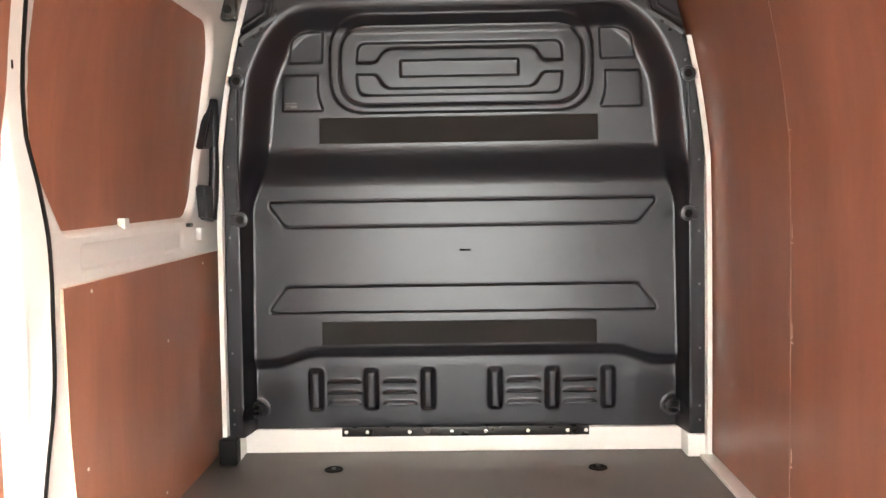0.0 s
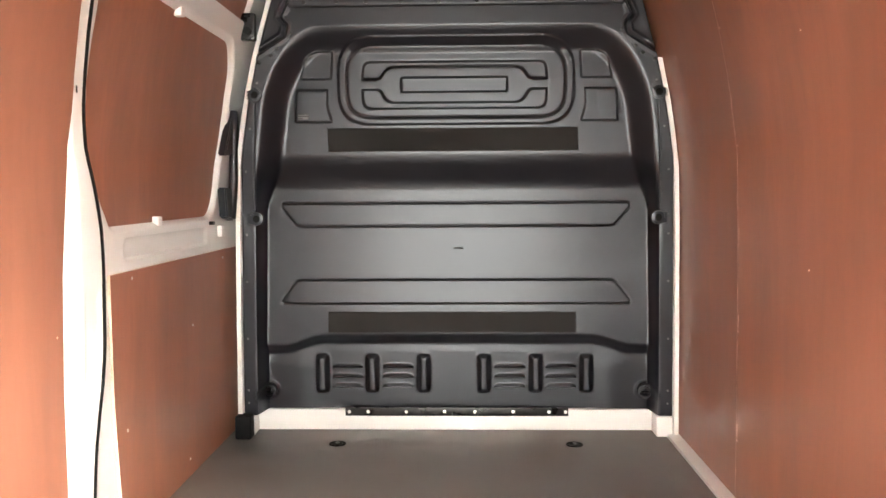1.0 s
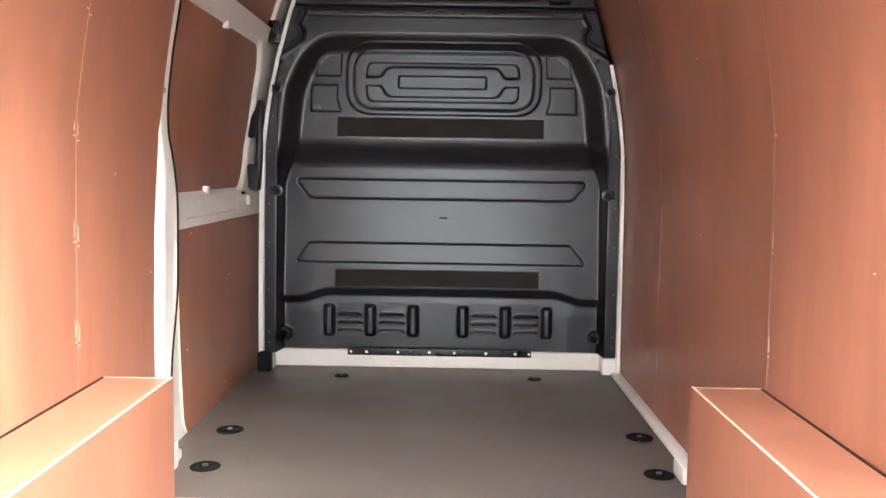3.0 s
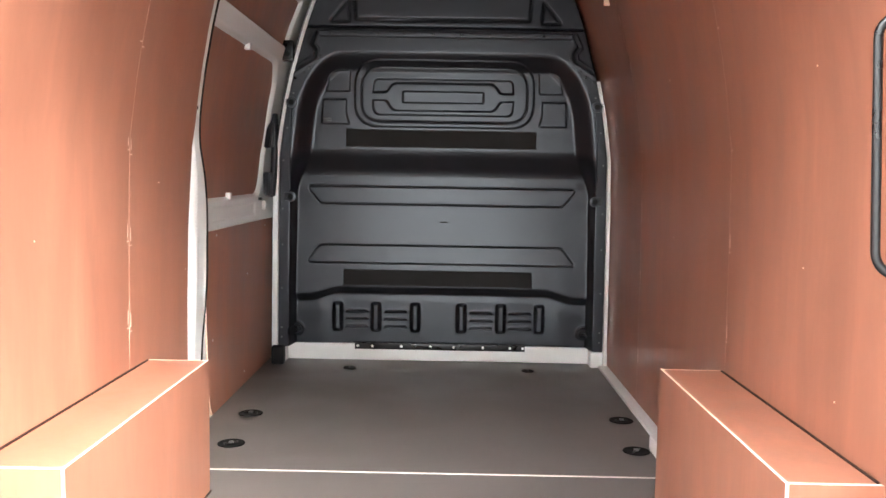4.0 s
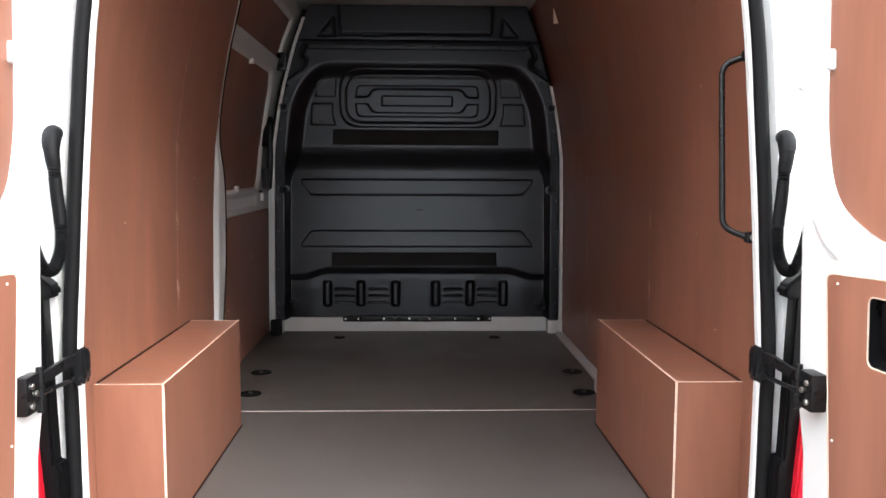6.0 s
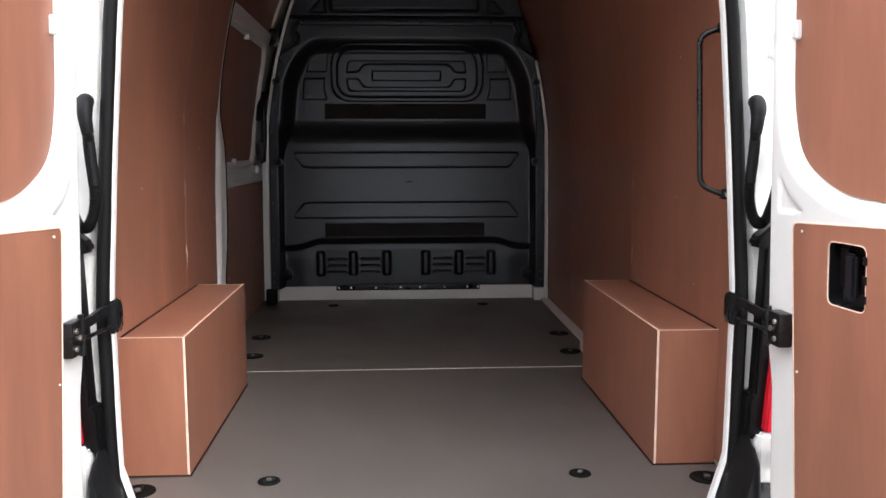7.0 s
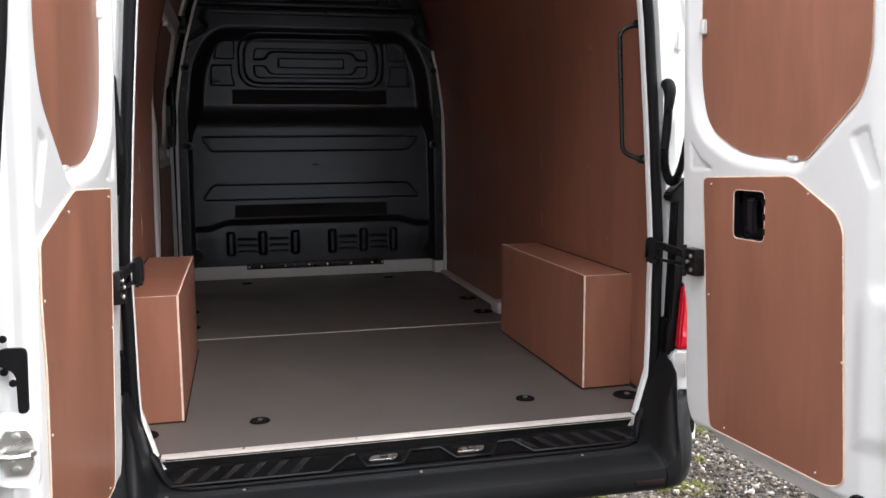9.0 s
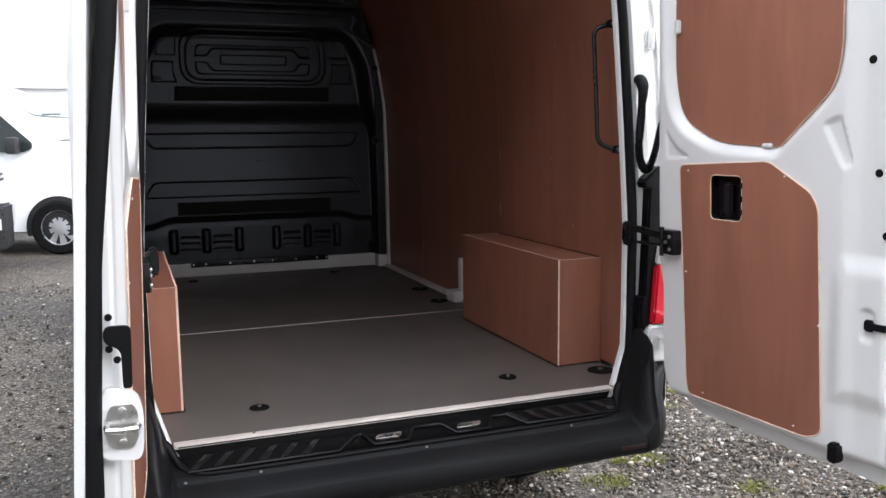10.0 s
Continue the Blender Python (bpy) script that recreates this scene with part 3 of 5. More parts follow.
# ---- bulkhead ----
def build_bulkhead():
    at = (0, BULK_Y, 0.78)
    bulk = empty("bulkhead", at, "dark grey moulded plastic bulkhead between cab and load space", "bulkhead")
    step = 0.0045
    z = np.arange(0.782, 2.575, step)
    u = np.linspace(-1, 1, 372)
    half = wall_x(z) - 0.020
    X = u[None, :] * half[:, None]
    Z = np.repeat(z[:, None], len(u), 1)
    A = np.abs(X)
    # depth of the pressed field: upper part stands forward, louvre part set back under a shoulder
    fall = np.clip((1.790 - Z) / 0.145, 0, 1)
    base = 3.012 + 0.062 * (fall * fall * (3 - 2 * fall))
    base = base - 0.034 * np.clip((1.63 - Z) / 0.62, 0, 1)
    shoulder = np.interp(A, [0, 0.53, 0.56, 0.64, 0.67, 0.9], [1.046, 1.045, 1.040, 1.012, 1.006, 1.005])
    tuck = np.clip((shoulder + 0.042 - Z) / 0.050, 0, 1)
    base = base + 0.036 * tuck * tuck * (3 - 2 * tuck)
    base = base - 0.008 * ease(0.48, 0.64, A) * (1 - ease(0.95, 1.05, Z))
    field = rounded([(-0.774, 0.60), (0.774, 0.60), (0.764, 1.72), (0.728, 2.03), (0.655, 2.175), (0.555, 2.262), (-0.555, 2.262), (-0.655, 2.175),
                     (-0.728, 2.03), (-0.764, 1.72)], [0.01, 0.01, 0.2, 0.1, 0.1, 0.1, 0.1, 0.1, 0.1, 0.2])
    d = -sdf(X, Z, field)
    low_part = 1 - ease(1.56, 1.80, Z)
    band = 0.100 - 0.074 * low_part
    k = ease(0, 1, d / band)
    flange = 2.945 + 0.018 * low_part
    Y = flange + (base - flange) * k
    # flange returns to the wall
    Y = Y + 0.02 * ease(0.993, 1.0, np.abs(u))[None, :]

    def raised(poly, height, width=0.008):
        nonlocal Y
        Y = Y - height * ease(-0.0, width, -sdf(X, Z, poly))

    def scored(poly, depth=0.005, width=0.004):
        nonlocal Y
        Y = Y + depth * np.exp(-(sdf(X, Z, poly) / width) ** 2)

    raised(rounded(rect(-0.452, 0.452, 1.893, 2.226), 0.13, 8), 0.009, 0.010)
    scored(rounded(rect(-0.415, 0.415, 1.924, 2.190), 0.10, 8), 0.005, 0.0035)
    top_bar = rounded([(-0.362, 2.062), (-0.285, 2.062), (-0.258, 2.108), (0.248, 2.108), (0.275, 2.062), (0.350, 2.062), (0.345, 2.138), (-0.355, 2.138)],
                      [0.004, 0.02, 0.03, 0.03, 0.02, 0.004, 0.05, 0.05])
    low_bar = rounded([(-0.362, 2.034), (-0.285, 2.034), (-0.258, 1.984), (0.248, 1.984), (0.275, 2.034), (0.350, 2.034), (0.345, 1.952), (-0.355, 1.952)],
                      [0.004, 0.02, 0.03, 0.03, 0.02, 0.004, 0.06, 0.06])
    for bar in (top_bar, low_bar, rounded(rect(-0.212, 0.200, 2.014, 2.078), 0.012)):
        raised(bar, -0.009, 0.010)
    for s in (-1, 1):
        raised(rounded([(s * 0.470, 2.066), (s * 0.594, 2.066), (s * 0.578, 2.150), (s * 0.535, 2.176), (s * 0.465, 2.176)], [0.008, 0.01, 0.04, 0.03, 0.008]), 0.008, 0.008)
        raised(rounded([(s * 0.468, 1.905), (s * 0.617, 1.905), (s * 0.612, 2.034), (s * 0.484, 2.034), (s * 0.488, 1.965)], [0.01, 0.01, 0.02, 0.008, 0.04]), 0.008, 0.008)
    scored(rounded([(-0.630, 1.508), (0.615, 1.508), (0.676, 1.578), (0.672, 1.598), (-0.682, 1.598), (-0.686, 1.580)], 0.015), 0.0045, 0.0026)
    scored(rounded([(-0.686, 1.204), (0.676, 1.204), (0.676, 1.218), (0.612, 1.296), (-0.628, 1.296), (-0.686, 1.222)], 0.015), 0.0045, 0.0026)
    ribs = (-0.533, -0.336, -0.132, 0.106, 0.310, 0.508)
    for cx in ribs:
        raised(rounded(rect(cx - 0.030, cx + 0.030, 0.842, 1.004), 0.022), 0.024, 0.022)
    for cx in (-0.434, -0.234, 0.208, 0.409):
        for cz in (0.955, 0.915, 0.875):
            q = rounded([(cx - 0.066, cz - 0.012), (cx + 0.066, cz - 0.012), (cx + 0.045, cz + 0.012), (cx - 0.045, cz + 0.012)], 0.008)
            ds = -sdf(X, Z, q)
            Y = Y + ease(0, 0.006, ds) * (0.004 - 0.016 * np.clip((cz + 0.014 - Z) / 0.026, 0, 1))
    # ring pits beside the louvres
    for cx in (-0.744, 0.736):
        r = np.hypot(X - cx, Z - 0.858)
        Y = Y + 0.014 * (1 - ease(0.020, 0.027, r)) - 0.007 * np.exp(-((r - 0.031) / 0.005) ** 2)
    # seam of the upper panel, with its raised lip, and the pressings above it
    for s in (-1, 1):
        seam = [(s * 0.83, 2.115), (s * 0.765, 2.143), (s * 0.640, 2.222), (s * 0.632, 2.262), (s * 0.655, 2.292), (s * 0.630, 2.345)]
        ld = line_distance(X, Z, seam)
        Y = Y + 0.008 * np.exp(-(ld / 0.004) ** 2) - 0.005 * np.exp(-((ld - 0.012) / 0.006) ** 2)
        scored(rounded([(s * 0.470, 2.402), (s * 0.565, 2.402), (s * 0.478, 2.505)], 0.012), 0.010, 0.006)
    bar = rounded(rect(-0.622, 0.622, 2.326, 2.358), 0.012)
    raised(bar, 0.008, 0.006)
    Y = Y + 0.012 * np.exp(-((Z - 2.375) / 0.005) ** 2)
    scored(rounded([(-0.440, 2.412), (0.412, 2.416), (0.425, 2.62), (-0.452, 2.62)], 0.014), 0.010, 0.006)
    P = np.stack([X, Y, Z], -1)
    seam_z = np.interp(A, [0, 0.63, 0.66, 0.765, 0.9], [2.375, 2.375, 2.22, 2.143, 2.11])
    up = (Z > seam_z)[:-1, :-1]
    part("main_panel", grid_mesh("main_panel", P, ~up), PLASTIC, bulk)
    part("upper_panel", grid_mesh("upper_panel", P, up), PLASTIC, bulk, "dark grey moulded upper bulkhead section")
    part("backing_panel", box(-0.86, 0.86, 3.125, 3.15, 0.61, 2.575), CONCRETE, bulk)
    # self-adhesive strips
    part("tape_strip", box(-0.490, 0.465, 3.0085, 3.0135, 1.795, 1.884, 0.001, 1), STRIP, bulk, "matt dark foam strip")
    part("tape_strip", box(-0.502, 0.463, 3.0330, 3.0385, 1.092, 1.172, 0.001, 1), STRIP, bulk, "matt dark foam strip")
    # kick plate along the foot
    kick = part("kick_plate", box(-0.441, 0.436, 3.036, 3.049, 0.760, 0.792, 0.002), GLOSS, bulk, "dark riveted kick plate")
    for x in (-0.425, -0.35, -0.20, -0.05, 0.07, 0.22, 0.36, 0.425):
        screw((x, 3.036, 0.777), (0, -1, 0), kick, r=0.007)
    # rivets down both flanges and along the seam
    for s in (-1, 1):
        for zc in (0.83, 0.88, 1.08, 1.30, 1.48, 1.72, 1.88, 2.05):
            screw((s * (wall_x(zc) - 0.044), 2.946 + 0.018 * float(1 - ease(1.56, 1.80, zc)), zc), (0, -1, 0), bulk, ZINC, r=0.0045)
        for x, zc in ((0.735, 2.125), (0.690, 2.150), (0.665, 2.175), (0.615, 2.235)):
            bm = bmesh.new()
            add_disc(bm, (s * x, 2.947, zc), (0, -1, 0), 0.008, 0.004, 12, 0.001)
            part("rivet", bm, GLOSS, bulk)
        for zc in (1.541, 2.005):
            bm = bmesh.new()
            sx = s * (0.754 if zc < 1.8 else 0.752)
            add_disc(bm, (sx, 2.958, zc), (0, -1, 0), 0.026, 0.022, 20, 0.005)
            add_box(bm, min(sx, sx + s * 0.035), max(sx, sx + s * 0.035), 2.940, 2.958, zc - 0.020, zc + 0.020, 0.004)
            lug = part("lug", bm, PLASTIC, bulk)
            # no hole is cut: a black disc paints its shade on the lug
            part("lug_hole_shade", add_disc(bmesh.new(), (sx, 2.9375, zc), (0, -1, 0), 0.0135, 0.002, 16), CUP, lug)
    for x in (-0.56, -0.44, -0.33, -0.20, -0.06, 0.08, 0.22, 0.35, 0.48, 0.58):
        bm = bmesh.new()
        add_disc(bm, (x, 2.936, 2.343), (0, -1, 0), 0.008, 0.004, 12, 0.001)
        part("rivet", bm, GLOSS, bulk)
    # rolled lip between the lugs
    for s in (-1, 1):
        lip = smooth_path([(s * 0.757, 2.944, 1.575), (s * 0.759, 2.940, 1.65), (s * 0.758, 2.939, 1.78), (s * 0.755, 2.940, 1.90), (s * 0.752, 2.944, 1.975)], 6)
        part("rolled_lip", add_tube(bmesh.new(), lip, 0.0055, 8), PLASTIC, bulk)
    # lashing rings in the pits
    for cx in (-0.744, 0.736):
        bm = bmesh.new()
        circle = [(cx + 0.024 * math.cos(a), 3.046, 0.858 + 0.024 * math.sin(a)) for a in np.linspace(0, 2 * math.pi, 22, endpoint=False)]
        add_tube(bm, circle, 0.0055, 8, True)
        part("cup_rim", bm, PLASTIC, bulk)
        bm = bmesh.new()
        add_tube(bm, [(cx + 0.017 * math.cos(a), 3.050 - 0.004 * math.sin(a), 0.858 + 0.017 * max(-0.35, math.sin(a))) for a in np.linspace(0, 2 * math.pi, 18, endpoint=False)], 0.004, 6, True)
        part("ring", bm, GLOSS, bulk)
    # maker's label with unreadable print
    lab = part("label", box(-0.602, -0.562, 2.996, 2.9995, 1.918, 1.938, 0.0005, 1), LABEL, bulk, "small grey label with unreadable print")
    for x0, x1, zc in ((-0.603, -0.575, 1.937), (-0.570, -0.560, 1.937), (-0.603, -0.560, 1.929), (-0.603, -0.582, 1.921)):
        part("print", box(x0, x1, 2.9945, 2.9962, zc - 0.002, zc + 0.002), INK, lab)
    # a scuff left by cargo
    part("scuff", box(-0.012, 0.026, 3.0570, 3.0600, 1.417, 1.424, 0.0007, 1), STRIP, bulk, "short dark scuff mark")


build_bulkhead()


def build_front_flange():
    f = empty("door_post", (0, BULK_Y, FLOOR_Z), "white painted steel flange round the bulkhead", "post", kind="structure")
    for s in (-1, 1):
        z = np.linspace(0.702, 2.13 if s > 0 else 2.50, 36)
        row = [[(s * (wall_x(q) - 0.028), 2.985, q), (s * (wall_x(q) - 0.024), 2.940, q), (s * (wall_x(q) - 0.008), 2.940, q), (s * (wall_x(q) - 0.004), 3.09, q)] for q in z]
        part("flange", grid_mesh("flange", np.array(row, float)), WHITE, f)
    part("front_sill", box(-0.800, 0.785, 3.050, 3.12, FLOOR_Z + 0.0005, 0.783, 0.004), WHITE, f, "white steel sill under the bulkhead")
    part("sill_end", box(0.762, 0.847, 2.960, 3.050, FLOOR_Z + 0.0005, 0.778, 0.006), WHITE, f)
    part("sill_end", box(-0.847, -0.785, 2.965, 3.050, FLOOR_Z + 0.0005, 0.778, 0.006), WHITE, f)


build_front_flange()


# ---- sliding door and its post ----
def build_sliding_door():
    door = empty("sliding_door", (-0.9, 2.4, FLOOR_Z), "closed white sliding side door lined with red-brown plywood", "door", kind="structure")
    off = 0.040
    z = np.arange(0.64, 2.575, 0.008)
    y = np.arange(1.60, 3.13, 0.008)
    Yg, Zg = np.meshgrid(y, z)
    win = rounded([(1.940, 1.535), (2.80, 1.540), (2.87, 1.62), (2.935, 1.85), (2.915, 2.10), (2.83, 2.195), (1.764, 2.195), (1.768, 1.88), (1.806, 1.70)],
                  [0.03, 0.06, 0.1, 0.1, 0.08, 0.05, 0.03, 0.15, 0.15])
    top = rounded([(1.66, 2.262), (2.93, 2.262), (2.97, 2.50), (1.66, 2.50)], 0.03)
    low = rounded([(1.985, 0.690), (3.095, 0.690), (3.095, 1.432), (1.915, 1.432), (1.925, 1.10), (1.950, 0.85)], 0.008)
    D = np.full(Yg.shape, off) + wall_x(Zg)
    D = D + 0.034 * ease(0, 0.030, -sdf(Yg, Zg, win)) + 0.030 * ease(0, 0.025, -sdf(Yg, Zg, top))
    D = D + 0.006 * ease(0, 0.006, -sdf(Yg, Zg, low))
    # shallow pressing in the belt rail
    D = D + 0.008 * ease(0, 0.010, -sdf(Yg, Zg, rounded(rect(2.02, 2.74, 1.455, 1.520), 0.02)))
    part("inner_frame", grid_mesh("inner_frame", np.stack([-D, Yg, Zg], -1)), WHITE, door)
    skin_z = np.array([0.50, 0.8, 1.1, 1.4, 1.7, 1.8, 1.9, 2.0, 2.1, 2.2, 2.37, 2.5, 2.6])
    part("outer_skin", wall_sheet("s", -1, skin_z, 1.94, 3.16, 0.115, 0.012), [WHITE, WHITE], door)
    label = "red-brown plywood door panel with pale cut edge"
    for poly, o, inset in ((win, off + 0.020, 0.010), (top, off + 0.018, 0.010)):
        zs = [p[1] for p in poly]
        zz = np.linspace(min(zs) + inset, max(zs) - inset, 26)
        lo, hi = span(poly, zz)
        part("plywood_panel", wall_sheet("p", -1, zz, lo + inset, hi - inset, o, 0.009), [PLY, PLY_EDGE], door, label)
    part("plywood_panel", wall_sheet("p", -1, np.linspace(0.7008, 1.428, 22), np.interp(np.linspace(0.7008, 1.428, 22), [0.70, 0.735, 0.78, 0.90, 1.10, 1.43], [2.005, 1.976, 1.962, 1.947, 1.926, 1.915]), 3.09, off - 0.006, 0.009), [PLY, PLY_EDGE], door, label)
    for yy, zc in ((2.292, 1.556), (2.30, 2.176)):
        part("clip", box(-wall_x(zc) - 0.066, -wall_x(zc) - 0.040, yy - 0.016, yy + 0.016, zc - 0.014, zc + 0.014, 0.004), WHITE, door, "small white panel clip")
    part("catch", box(-0.862, -0.846, 2.70, 2.725, 1.528, 1.541, 0.003), GLOSS, door)
    part("plate_end", box(-0.880, -0.862, 2.855, 2.905, 1.478, 1.520, 0.004), WHITE, door)
    for yy, zc in ((2.05, 1.408), (2.55, 1.20), (2.0, 1.0), (2.5, 0.76), (2.9, 1.40)):
        screw((-wall_x(zc) - off + 0.007, yy, zc), (1, 0, 0), door)


build_sliding_door()


def build_side_post():
    post = empty("side_post", (-0.86, 1.75, FLOOR_Z), "white painted steel post beside the sliding door", "post", kind="structure")
    z = np.linspace(0.702, 2.56, 60)
    near = np.interp(z, POST_Z, POST_Y)
    far = np.interp(z, [0.70, 0.82, 0.88, 1.04, 1.13, 1.19, 1.25, 1.52, 1.60, 1.66, 1.76, 1.86, 1.98, 2.08, 2.57],
                    [1.700, 1.686, 1.682, 1.705, 1.728, 1.755, 1.764, 1.766, 1.748, 1.715, 1.696, 1.690, 1.675, 1.665, 1.600])
    far = np.convolve(np.pad(far, 2, mode="edge"), np.ones(5) / 5, "valid")
    proud = 0.020 * (1 - ease(1.62, 1.86, z)) - 0.008
    cols = 22
    rows = []
    for q, a, b, e in zip(z, near, far, proud):
        row = []
        for k in range(cols + 1):
            t = k / cols
            dent = 0.005 * float(ease(0.50, 0.55, t) * (1 - ease(0.93, 0.97, t))) * float(ease(1.185, 1.20, q) * (1 - ease(1.40, 1.415, q)))
            row.append((-(wall_x(q) + 0.012 - (0.012 + e) * float(ease(0, 0.42, t)) + dent), a - 0.01 + (b - a + 0.01) * t, q))
        row.append((-(wall_x(q) - e + 0.030), b + 0.006, q))
        row.append((-(wall_x(q) + 0.085), b + 0.020, q))
        rows.append(row)
    part("pressing", grid_mesh("pressing", np.array(rows, float)), WHITE, post)
    bm = bmesh.new()
    add_tube(bm, [(-(wall_x(q) - e + 0.007), b + 0.006, q) for q, b, e in zip(z, far, proud)], 0.011, 8)
    part("rubber_seal", bm, SEAL, post, "thin black rubber door seal")
    part("foot", box(-0.875, -0.815, 1.60, 1.74, FLOOR_Z + 0.0005, 0.735, 0.008), WHITE, post)
    part("foot", box(-0.870, -0.800, 1.585, 1.665, FLOOR_Z + 0.0005, 0.790, 0.010), WHITE, post)
    bm = bmesh.new()
    add_disc(bm, (-wall_x(0.86) + 0.006, 1.668, 0.84), (1, 0, 0), 0.007, 0.003, 10)
    part("plug", bm, SEAL, post)
    for yy, zc in ((1.652, 1.87), (1.655, 0.80)):
        part("slot", box(-wall_x(zc) - 0.006, -wall_x(zc) + (0.0065 if zc < 1.2 else -0.004), yy - 0.0025, yy + 0.0025, zc - 0.008, zc + 0.008, 0.001), SEAL, post)


build_side_post()


def add_wedge(bm, outline, x0, x1):
    return hull(bm, [(x, y, z) for y, z in outline for x in (x0, x1)], 0.006)


def build_pull_handle():
    h = empty("pull_handle", (-0.86, 2.950, 1.75), "black plastic pull handle on the sliding door's front edge", "handle")
    bm = bmesh.new()
    path = smooth_path([(-0.846, 2.968, 1.945), (-0.838, 2.955, 1.88), (-0.836, 2.945, 1.80), (-0.836, 2.935, 1.70), (-0.840, 2.925, 1.62), (-0.848, 2.920, 1.545)], 6)
    add_tube(bm, path, lambda t: 0.017 + 0.004 * abs(2 * t - 1) ** 2, 10)
    part("grip", bm, PLASTIC, h)
    part("upper_mount", add_wedge(bmesh.new(), [(2.835, 1.775), (2.962, 1.785), (2.985, 1.945), (2.960, 1.945)], -0.868, -0.836), PLASTIC, h)
    part("lower_mount", add_wedge(bmesh.new(), [(2.845, 1.548), (2.940, 1.535), (2.950, 1.655), (2.825, 1.660)], -0.868, -0.836), PLASTIC, h)


build_pull_handle()

bm = box(-0.845, -0.783, 2.905, 2.962, FLOOR_Z + 0.0005, 0.792, 0.010, 3)
tagged(part("door_buffer", bm, SEAL), "black rubber buffer block on the floor by the sliding door", "buffer")
guide = empty("door_guide", (-0.76, 2.93, 2.24), "black upper guide block of the sliding door", "guide")
part("block", box(-0.790, -0.738, 2.90, 2.938, 2.200, 2.300, 0.006), GLOSS, guide)
part("roller", add_disc(bmesh.new(), (-0.762, 2.90, 2.232), (0, -1, 0), 0.015, 0.012, 16, 0.003), SEAL, guide)


# ---- wheel arch boxes ----
def build_arch_box(side):
    name = "arch_box"
    b = empty(name, (side * 0.755, 0.755, FLOOR_Z), "red-brown plywood box over the wheel arch with pale raw edges", "box", "wheel arch boxes")
    z0 = FLOOR_Z + 0.0006

    def panel(nm, xa, xb, ya, yb, za, zb, pale):
        x0, x1 = sorted((side * xa, side * xb))
        bm = box(x0, x1, ya, yb, za, zb)
        bm.normal_update()
        for f in bm.faces:
            for axis, sign in pale:
                if f.normal[axis] * sign > 0.7:
                    f.material_index = 1
        part(nm, bm, [PLY, PLY_EDGE], b, smooth=False)

    panel("side_panel", 0.665, 0.6715, 0.293, 1.218, z0, 1.101, [(1, -1), (2, 1), (1, 1)])
    panel("end_panel", 0.672, 0.846, 0.294, 0.304, z0, 1.0995, [(2, 1)])
    panel("top_panel", 0.672, 0.838, 0.3045, 1.2055, 1.089, 1.0993, [(1, -1)])
    panel("end_panel", 0.672, 0.846, 1.206, 1.217, z0, 1.0995, [(2, 1)])
    # thin dark strips along the joints with wall and floor
    x0, x1 = sorted((side * 0.8385, side * 0.8445))
    part("joint_line", box(x0, x1, 0.306, 1.205, 1.092, 1.1020, 0.001), JOINT_DARK, b)
    x0, x1 = sorted((side * 0.660, side * 0.6645))
    part("joint_line", box(x0, x1, 0.289, 1.218, z0, 0.7055, 0.001, 1), JOINT_DARK, b)
    x0, x1 = sorted((side * 0.6645, side * 0.846))
    part("joint_line", box(x0, x1, 0.2885, 0.2925, z0, 0.7055, 0.001, 1), JOINT_DARK, b)


build_arch_box(-1)
build_arch_box(1)


# ---- floor lashing eyes ----
def build_eye(r):
    at = (0, 0, FLOOR_Z)
    e = empty("tie_down_eye", at, "black floor cup with a folding steel lashing eye", "lashing eye", "lashing eyes in the floor")
    bm = bmesh.new()
    profile = [(0.0, 0.0008), (0.55 * r, 0.0010), (0.80 * r, 0.0025), (0.93 * r, 0.0042), (r, 0.0030), (r * 1.02, 0.0003)]
    rings = [[bm.verts.new((q * math.cos(a), q * math.sin(a), FLOOR_Z + h)) for a in np.linspace(0, 2 * math.pi, 28, endpoint=False)] for q, h in profile[1:]]
    c = bm.verts.new((0, 0, FLOOR_Z + 0.0008))
    for i in range(28):
        j = (i + 1) % 28
        bm.faces.new((c, rings[0][i], rings[0][j]))
        for a, b in zip(rings[:-1], rings[1:]):
            bm.faces.new((a[i], b[i], b[j], a[j]))
    part("cup", bm, CUP, e)
    part("bar", add_tube(bmesh.new(), [(-0.55 * r, 0, FLOOR_Z + 0.004), (0.55 * r, 0, FLOOR_Z + 0.004)], 0.0035, 8), GLOSS, e)
    bm = bmesh.new()
    add_tube(bm, [(0.13 * r * math.cos(a), 0.13 * r * math.sin(a), FLOOR_Z + 0.006) for a in np.linspace(0, 2 * math.pi, 14, endpoint=False)], 0.004, 6, True)
    part("eye", bm, ZINC, e, "worn steel eye")
    return e


EYES = [(0.031, ((-0.446, 2.862), (0.437, 2.860), (-0.437, 0.241), (0.437, 0.243))),
        (0.047, ((-0.740, 2.040), (0.732, 2.039), (-0.719, 1.666), (0.710, 1.667), (-0.780, 0.190), (0.785, 0.190)))]
for radius, spots in EYES:
    first = build_eye(radius)
    for i, (x, y) in enumerate(spots):
        m = Matrix.Translation((x, y, FLOOR_Z)) @ Matrix.Rotation(0.3 * i, 4, "Z")
        if i == 0:
            first.matrix_basis = m
        else:
            copy_thing(first, m)


